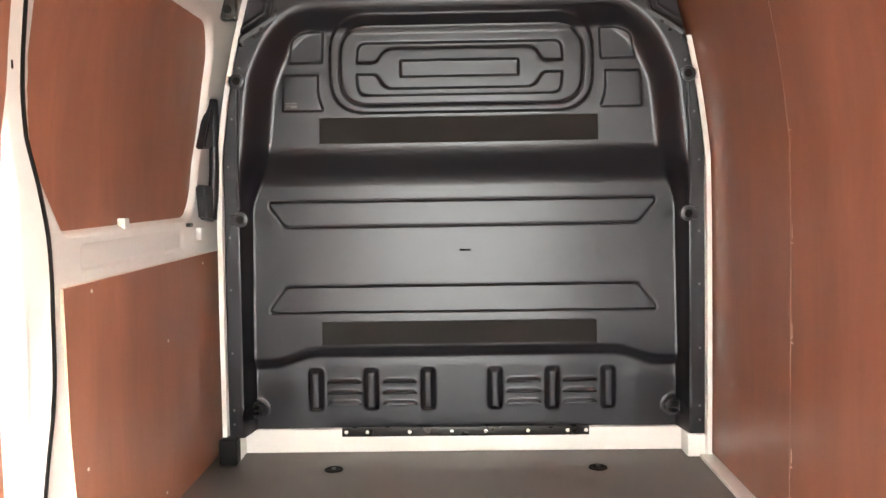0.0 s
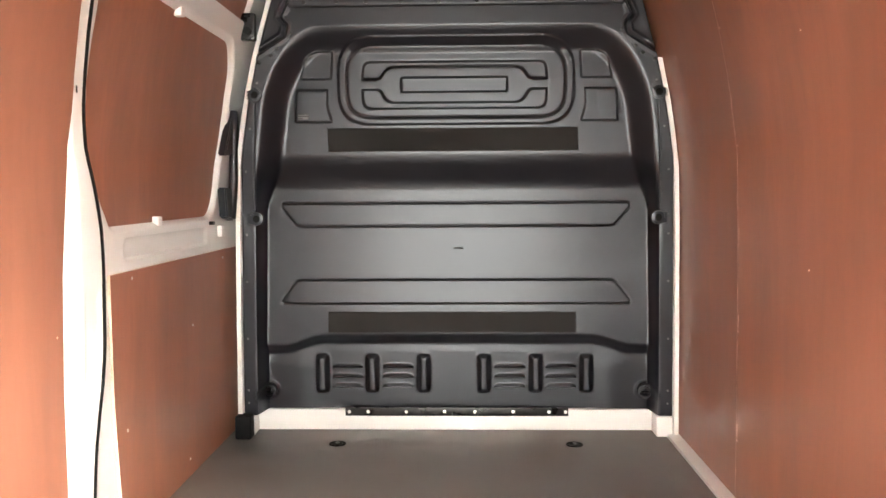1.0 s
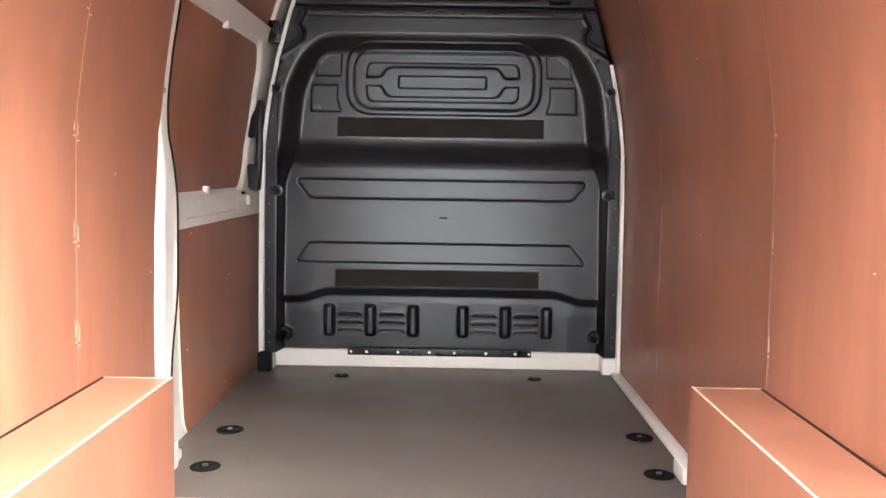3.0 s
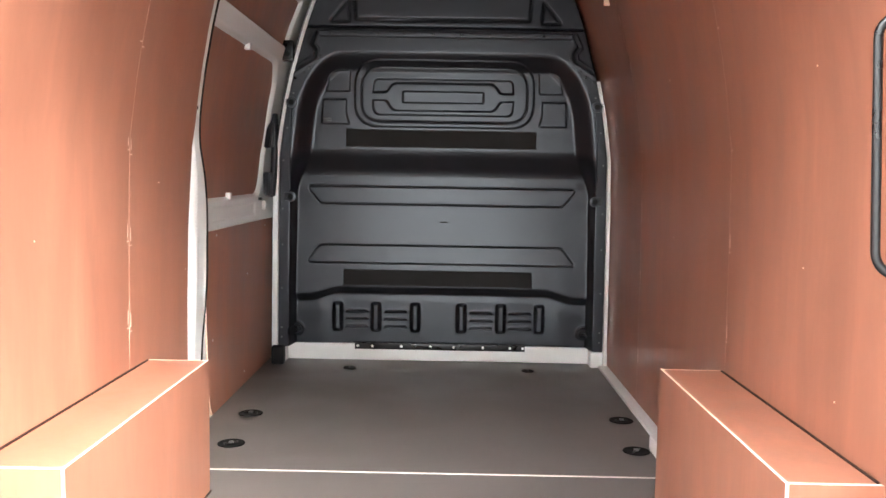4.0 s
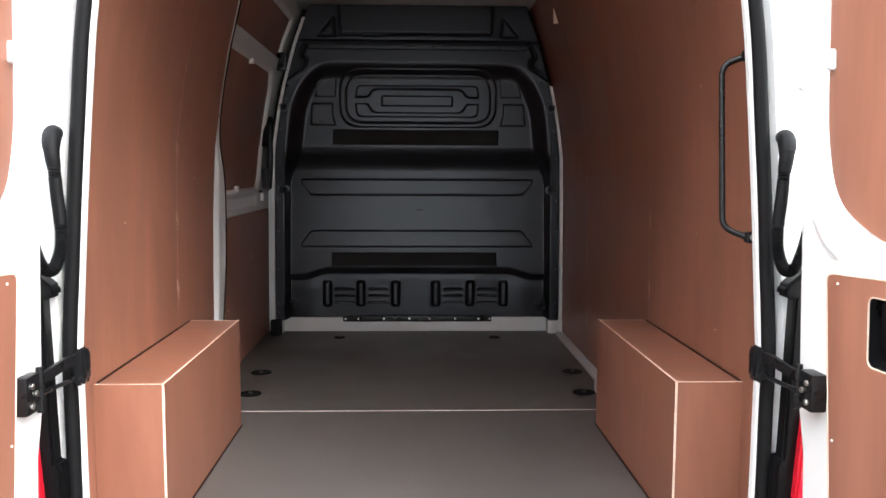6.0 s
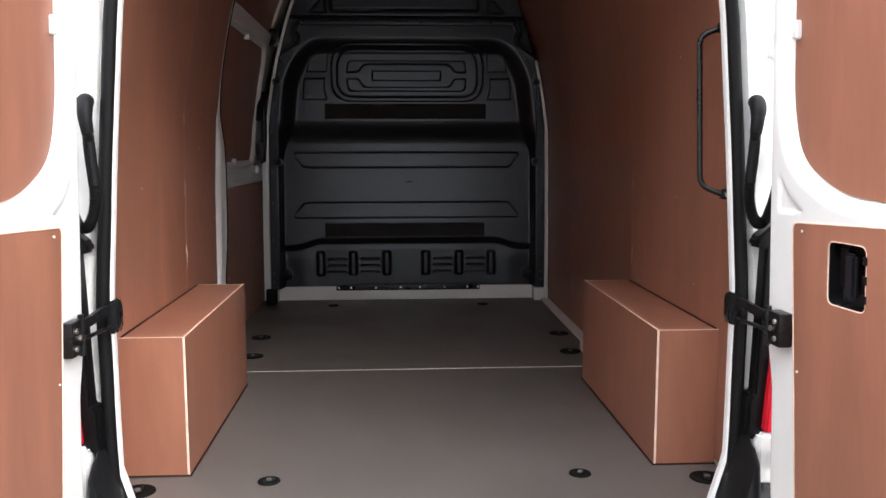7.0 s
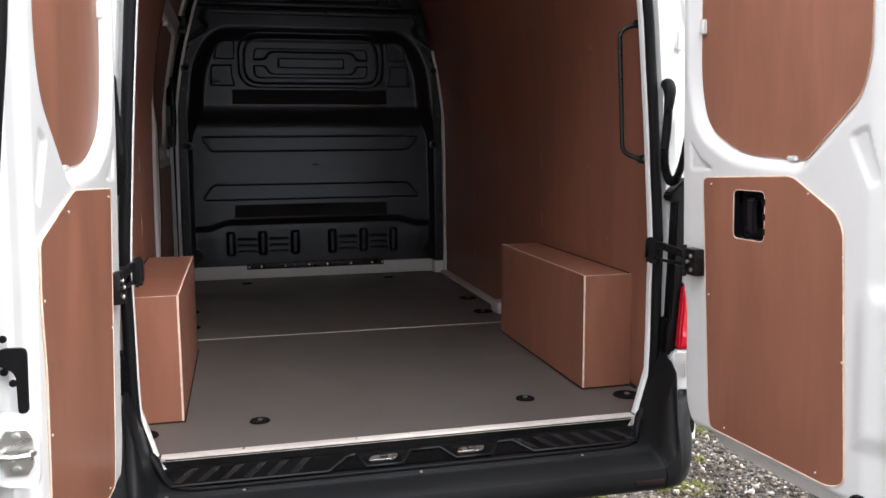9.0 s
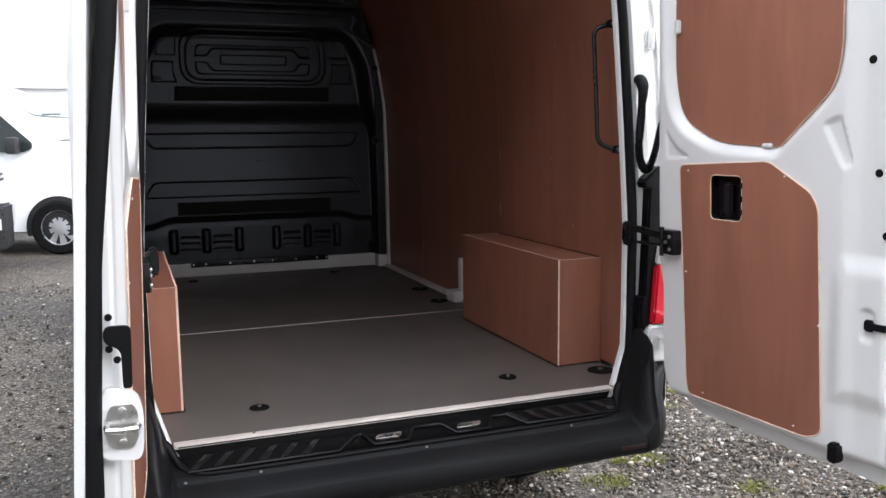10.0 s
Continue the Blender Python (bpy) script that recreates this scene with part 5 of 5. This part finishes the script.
# ---- rear bumper with step ----
def build_bumper():
    bump = empty("rear_bumper", (0, -0.1, 0.5), "black textured plastic rear bumper with moulded step", "bumper")
    xs = np.unique(np.concatenate([np.linspace(-0.935, 0.935, 161)] + [s * np.linspace(0.785, 0.806, 9) for s in (-1, 1)]))
    rows = []
    for x in xs:
        a = abs(x)
        wrap = 0.16 * max(0.0, (a - 0.72) / 0.215) ** 2.2
        rise = float(ease(0.715, 0.790, a)) - 0.46 * float(ease(0.789, 0.802, a))
        top_in = 0.664 + 0.248 * rise
        lip = 0.634 + 0.262 * rise
        yb = -0.205 + wrap
        sec = [(0.010, top_in), (-0.020, top_in), (-0.085 + 0.03 * rise, top_in - 0.018 * (1 - rise)), (-0.112 + 0.03 * rise + wrap * 0.5, lip + 0.004 * (1 - rise)),
               (-0.122 + 0.02 * rise + wrap * 0.6, lip - 0.004), (-0.135 + wrap * 0.8, lip - 0.010 - 0.02 * rise), (-0.165 + wrap, 0.616 + 0.10 * rise), (yb + 0.008, 0.598 + 0.05 * rise),
               (yb, 0.572 + 0.02 * rise), (yb + 0.004, 0.545), (yb + 0.016, 0.532), (yb + 0.045, 0.522), (yb + 0.10, 0.52), (yb + 0.16, 0.53)]
        tuck = lambda z: math.copysign(min(a, 0.72) + max(0.0, a - 0.72) * float(np.interp(z, [0.54, 0.62, 0.70, 0.80], [0.78, 0.83, 0.90, 1.0])), x)
        rows.append([(tuck(z), y, z) for y, z in sec])
    for s in (-1, 1):
        k = int(np.argmin(abs(xs - s * 0.725)))
        line = [(p[0], p[1] - 0.0006, p[2] + 0.0004) for p in rows[k][4:12]]
        part("seam", add_tube(bmesh.new(), line, 0.0016, 6), CUP, bump)
    me = grid_mesh("bumper_cover", np.array(rows, float))
    part("cover", me, BUMPER, bump)
    # step tread: centre pad with two recesses and slanted ribs
    def tread(x, y):
        return 0.665 - 0.018 * min(1, max(0, (-0.02 - y) / 0.065))

    bm = bmesh.new()
    hull(bm, [(x, y, tread(x, y) + h) for x, y in ((-0.70, -0.022), (0.70, -0.022), (0.66, -0.090), (-0.66, -0.090)) for h in (-0.004, 0.0022)], 0.001)
    part("step_mat", bm, MOULD, bump, "glossy black step insert")
    for sgn in (-1, 1):
        for k in range(6):
            x0 = sgn * (0.30 + 0.062 * k)
            bm = bmesh.new()
            pts = [(x0, -0.024), (x0 + sgn * 0.022, -0.024), (x0 + sgn * 0.022 + sgn * 0.045, -0.082), (x0 + sgn * 0.045, -0.082)]
            hull(bm, [(px, py, tread(px, py) + h) for px, py in pts for h in (0.0, 0.006)])
            part("tread_rib", bm, RIB, bump, smooth=False)
    for cx in (-0.098, 0.163):
        bm = bmesh.new()
        hull(bm, [(cx + i, y, tread(0, y) + h) for i, y in ((-0.065, -0.030), (0.065, -0.030), (0.045, -0.080), (-0.045, -0.080)) for h in (0.0, 0.0035)])
        pock = part("eye_pocket", bm, MOULD, bump)
        oval = rounded([(cx - 0.046, -0.063), (cx + 0.034, -0.063), (cx + 0.046, -0.043), (cx - 0.032, -0.043)], 0.010)
        bm = bmesh.new()
        hull(bm, [(a, b, tread(0, b) + h) for a, b in oval for h in (0.002, 0.0065)], 0.001)
        part("eye_plate", bm, STEEL, pock, "bright steel eye plate")
        part("bolt", add_tube(bmesh.new(), [(cx - 0.010, -0.052, 0.6625), (cx + 0.012, -0.052, 0.6635)], 0.007, 10), GLOSS, pock)
    for path in ([(-0.68, -0.094, 0.650), (-0.26, -0.094, 0.650), (-0.20, -0.034, 0.666), (-0.175, -0.030, 0.667)],
                 [(-0.175, -0.030, 0.667), (-0.150, -0.090, 0.652), (-0.050, -0.090, 0.652), (-0.015, -0.034, 0.666), (0.075, -0.034, 0.666), (0.11, -0.090, 0.652), (0.215, -0.090, 0.652), (0.25, -0.034, 0.666)],
                 [(0.25, -0.034, 0.666), (0.30, -0.034, 0.666), (0.345, -0.094, 0.650), (0.68, -0.094, 0.650)]):
        part("moulding", add_tube(bmesh.new(), path, 0.0055, 6), MOULD, bump)
    for x in (-0.69, -0.49, -0.001, 0.489):
        part("clip", add_disc(bmesh.new(), (x, -0.120, 0.632), (0, -0.5, 0.85), 0.0048, 0.004, 10, 0.001), ZINC, bump)
    for s in (-1, 1):
        part("end_cap", box(*sorted((s * 0.80, s * 0.925)), -0.02, 0.10, 0.62, 0.80, 0.02), BUMPER, bump)
        x0, x1 = sorted((s * 0.62, s * 0.715))
        part("reflector", box(x0, x1, -0.2062, -0.196, 0.556, 0.572, 0.003), DARK_RED, bump)


build_bumper()


# ---- underside, cab end and wheels, so that the van stands on the yard ----
def build_wheel(name, at, r, w, parent, spokes=10, axis=(1, 0, 0)):
    """A tyre with a spoked silver trim; axis points out of the visible face."""
    ax = Vector(axis).normalized()
    q = ax.to_track_quat("Z", "Y").to_matrix().to_4x4()
    m = Matrix.Translation(at) @ q
    bm = bmesh.new()
    prof = [(0.62, -0.5), (0.90, -0.5), (0.98, -0.38), (1.0, -0.2), (1.0, 0.2), (0.98, 0.38), (0.90, 0.5), (0.66, 0.48), (0.64, 0.30)]
    rings = [[bm.verts.new(m @ Vector((r * a * math.cos(t), r * a * math.sin(t), w * b))) for t in np.linspace(0, 2 * math.pi, 40, endpoint=False)] for a, b in prof]
    for a, b in zip(rings[:-1], rings[1:]):
        for i in range(40):
            bm.faces.new((a[i], a[(i + 1) % 40], b[(i + 1) % 40], b[i]))
    tyre = part("tyre", bm, TYRE, parent)
    bm = bmesh.new()
    add_disc(bm, m @ Vector((0, 0, w * 0.12)), ax, r * 0.65, w * 0.05, 32)
    part("dish", bm, CAR_BLACK, tyre)
    bm = bmesh.new()
    add_disc(bm, m @ Vector((0, 0, w * 0.18)), ax, r * 0.26, w * 0.16, 20, 0.006)
    for k in range(spokes):
        t = 2 * math.pi * k / spokes
        c, s = math.cos(t), math.sin(t)
        spoke = []
        for rad, half in ((0.12, 0.06), (0.63, 0.115)):
            for g in (-1, 1):
                for hgt in (0.18, 0.34 if rad < 0.3 else 0.30):
                    spoke.append(m @ Vector((r * (rad * c - g * half * s), r * (rad * s + g * half * c), w * hgt)))
        bmesh.ops.convex_hull(bm, input=[bm.verts.new(p) for p in spoke])
    add_tube(bm, [m @ Vector((r * 0.635 * math.cos(t), r * 0.635 * math.sin(t), w * 0.28)) for t in np.linspace(0, 2 * math.pi, 36, endpoint=False)], r * 0.03, 6, True)
    part("wheel_trim", bm, RIM, tyre)
    return tyre


def build_underbody():
    u = empty("van_underbody", (0, 2.0, 0.0), "dark van underbody and white cab end on four wheels", "van body", kind="structure")
    part("chassis", box(-0.72, 0.72, 0.75, 4.9, 0.36, 0.598, 0.02), CONCRETE, u)
    # unseen slab added behind the bumper to shade the gravel below
    part("ground_shade_slab", box(-0.78, 0.78, 0.14, 0.74, 0.37, 0.50, 0.02), CONCRETE, u)
    prof = rounded([(3.17, 0.40), (5.10, 0.40), (5.20, 0.62), (5.12, 1.02), (4.45, 1.26), (3.75, 2.10), (3.45, 2.60), (3.17, 2.64)], [0.01, 0.08, 0.08, 0.12, 0.1, 0.15, 0.15, 0.02])
    bm = plate(prof, lambda a, b, w: Vector((-0.93 + w, a, b)), 1.86, 0)
    part("cab_end", bm, WHITE, u)
    for s in (-1, 1):
        part("skirt", box(*sorted((s * 0.905, s * 0.93)), 0.12, 3.16, 0.40, 0.66, 0.01), WHITE, u)
        for y in (1.0, 4.15):
            build_wheel("wheel", (s * 0.80, y, 0.335), 0.335, 0.21, u, 8, (s, 0, 0))


build_underbody()


# ---- parked cars ----
def build_car(at, heading, label, front_black=True, glass=None, height=1.0, screen=None, deep=False):
    """A white small van: body in local coordinates, x forward from the front axle, y to its left, z up."""
    gz = float(ground_z(at[0], at[1]))
    m = Matrix.Translation((at[0], at[1], gz)) @ Matrix.Rotation(heading, 4, "Z")
    car = empty("parked_van", m, label, "van", "parked vans")
    H = height
    side_prof = rounded([(-3.9, 0.30), (0.72, 0.26), (0.86, 0.42), (0.88, 0.70), (0.85, 0.98), (0.66, 1.19), (0.30, 1.33), (-0.15, 1.44 * H), (-0.78, 1.80 * H), (-1.10, 1.92 * H),
                         (-3.8, 1.96 * H), (-3.95, 1.60 * H), (-4.0, 0.6)], [0.05, 0.06, 0.06, 0.08, 0.10, 0.12, 0.15, 0.10, 0.15, 0.2, 0.12, 0.2, 0.1])

    def half(zz):
        return float(np.interp(zz, [0.2, 0.5, 1.0, 1.25, 1.95], [0.86, 0.915, 0.92, 0.89, 0.74]))

    bm = bmesh.new()
    stations = []
    for g, grow in ((-1.0, 0.0), (-0.965, 1), (-0.6, 1), (0.0, 1), (0.6, 1), (0.965, 1), (1.0, 0)):
        row = []
        mid = np.array((-1.6, 1.0))
        for a, b in side_prof:
            k = 1.0 if grow else 0.975
            nose = -0.18 * g * g if a > 0.2 else 0
            p = mid + (np.array((a, b)) - mid) * k
            row.append(bm.verts.new((p[0] + nose, g * half(p[1]), p[1])))
        stations.append(row)
    n = len(side_prof)
    for a, b in zip(stations[:-1], stations[1:]):
        for i in range(n):
            bm.faces.new((a[i], a[(i + 1) % n], b[(i + 1) % n], b[i]))
    for row in (stations[0], stations[-1]):
        bm.faces.new(row)
    bmesh.ops.recalc_face_normals(bm, faces=bm.faces)
    part("body", bm, CAR_WHITE, car, local=True)
    for s in (-1, 1):
        # side window, arch, door line, mirror
        low = 1 + 0.4 * (H - 1)
        win = rounded([(-1.62, 1.21 * low), (-0.36, 1.19 * low), (-0.27, 1.23 * low), (-0.26, 1.29 * low), (-0.80, 1.66 * H), (-1.02, 1.75 * H), (-1.58, 1.77 * H)], 0.05)
        bm = plate(win, lambda a, b, w: Vector((a, s * (half(b) + 0.004 + w), b)), 0.006, 0)
        part("side_window", bm, glass or CAR_GLASS, car, local=True)
        # dark plate on the flank paints the shaded gap round the tyre
        arch = [(0.385 * math.cos(t), 0.33 + 0.385 * math.sin(t)) for t in np.linspace(-0.25, math.pi + 0.25, 24)]
        bm = plate(arch, lambda a, b, w: Vector((a, s * (0.918 + w), b)), 0.006, 0)
        part("arch_gap_shade", bm, CAR_BLACK, car, local=True)
        wheel = build_wheel("wheel", (0, s * 0.86, 0.33), 0.33, 0.20, None, 9, (0, s, 0))
        rear = build_wheel("wheel", (-2.95, s * 0.86, 0.33), 0.33, 0.20, None, 9, (0, s, 0))
        for wl_ in (wheel, rear):
            wl_.parent = car
        bm = bmesh.new()
        add_box(bm, -0.50, -0.36, *sorted((s * 0.95, s * 1.12)), 1.22, 1.42, 0.04)
        part("mirror", bm, CAR_BLACK, car, local=True)
        bm = bmesh.new()
        add_box(bm, -1.28, -1.272, *sorted((s * 0.905, s * 0.925)), 0.40, 1.12, 0.002)
        part("door_gap", bm, CAR_BLACK, car, local=True)
        lamp = rounded([(0.46, 1.08), (0.76, 0.88), (0.74, 1.02), (0.36, 1.24)], 0.03)
        bm = plate(lamp, lambda a, b, w: Vector((a, s * (0.84 + w), b)), 0.06, 0)
        part("headlight", bm, LAMP_CLEAR, car, local=True)
    # windscreen laid on the slope
    ws = rounded([(-0.70, 0.16), (0.70, 0.16), (0.60, 0.88), (-0.60, 0.88)], 0.06)

    def slope(a, b, w):
        x = -0.15 - 0.95 * b
        zz = (1.44 + 0.48 * b) * H
        return Vector((x + 0.010 + w, a, zz + 0.016 + w))

    part("windscreen", plate(ws, slope, 0.006, 0), screen or glass or CAR_GLASS, car, local=True)
    part("wiper", add_tube(bmesh.new(), [slope(-0.5, 0.15, 0.02), slope(0.25, 0.20, 0.02)], 0.010, 6), SEAL, car, local=True)
    nose = [(0.40, 0.915), (0.62, 0.90), (0.80, 0.70), (0.925, 0.35)]
    bm = bmesh.new()
    hull(bm, [(a, g * b, zz) for a, b in nose for g in (-1, 1) for zz in (0.24, 0.72 if deep else 0.60)], 0.03)
    part("front_bumper", bm, CAR_BLACK if front_black else CAR_WHITE, car, local=True)
    if not deep:
        bm = bmesh.new()
        hull(bm, [(a - 0.015, g * b * 0.94, zz) for a, b in nose[1:] for g in (-1, 1) for zz in (0.66, 0.90)], 0.02)
        part("grille", bm, CAR_BLACK, car, local=True)
    slats = ((0.32, GLOSS, 0), (0.37, GLOSS, 0), (0.42, GLOSS, 0), (0.61, GLOSS, 0), (0.66, GLOSS, 0), (0.955, CAR_BLACK, -0.055), (0.985, RIM, -0.055), (1.015, CAR_BLACK, -0.060))
    if not deep:
        slats = ((0.32, GLOSS, 0), (0.37, GLOSS, 0), (0.42, GLOSS, 0), (0.72, GLOSS, 0), (0.79, RIM, 0), (0.875, RIM, 0))
    for zz, mt, back in slats:
        bm = bmesh.new()
        hull(bm, [(a + 0.004 + back, g * b * 0.95, zz + q) for a, b in nose[1:] for g in (-1, 1) for q in (0, 0.022)])
        part("grille_slat", bm, mt, car, local=True)
    pl = part("number_plate", box(0.925, 0.945, -0.26, 0.26, 0.46, 0.57, 0.004), PAPER, car, "pale plate with plain dark bars", local=True)
    for k in range(6):
        y0 = -0.22 + 0.075 * k
        part("plate_bar", box(0.9445, 0.947, y0, y0 + 0.045, 0.485, 0.545), INK, pl, local=True)
    return car


build_car((-1.32, 9.53), radians(-16), "white panel van with dark side window and green windscreen painted pale with sky reflection", True, None, 1.10, SKY_PAINTED_GLASS)
build_car((-2.98, 7.42), radians(-26), "white van with deep dark bumper and slatted grille parked nose out", True, deep=True)
build_car((-1.78, 12.9), radians(-72), "white van behind the others, its green glass painted pale with sky reflection", False, SKY_PAINTED_GLASS, 1.06)

# ---- distance, and an added, unseen block behind the van that cuts low sky light ----
yard = empty("yard_building", (0, -9, 0), "added unseen pale block behind the van that holds back low sky light", "building", kind="structure")
part("wall", box(-30, 5.0, -17, -9, 0, 7.4), BLOCKER, yard)
part("roof", box(-30.3, 5.3, -17.3, -8.7, 7.4, 7.7, 0.05), BLOCKER, yard)
shed = empty("warehouse", (-20, 60, 0), "long pale metal-clad warehouse far across the yard", "building", kind="structure")
part("wall", box(-60, 25, 60, 80, 0, 5.2), CLAD, shed)
part("roof", box(-60.4, 25.4, 59.6, 80.4, 5.2, 5.6, 0.1), CLAD, shed)
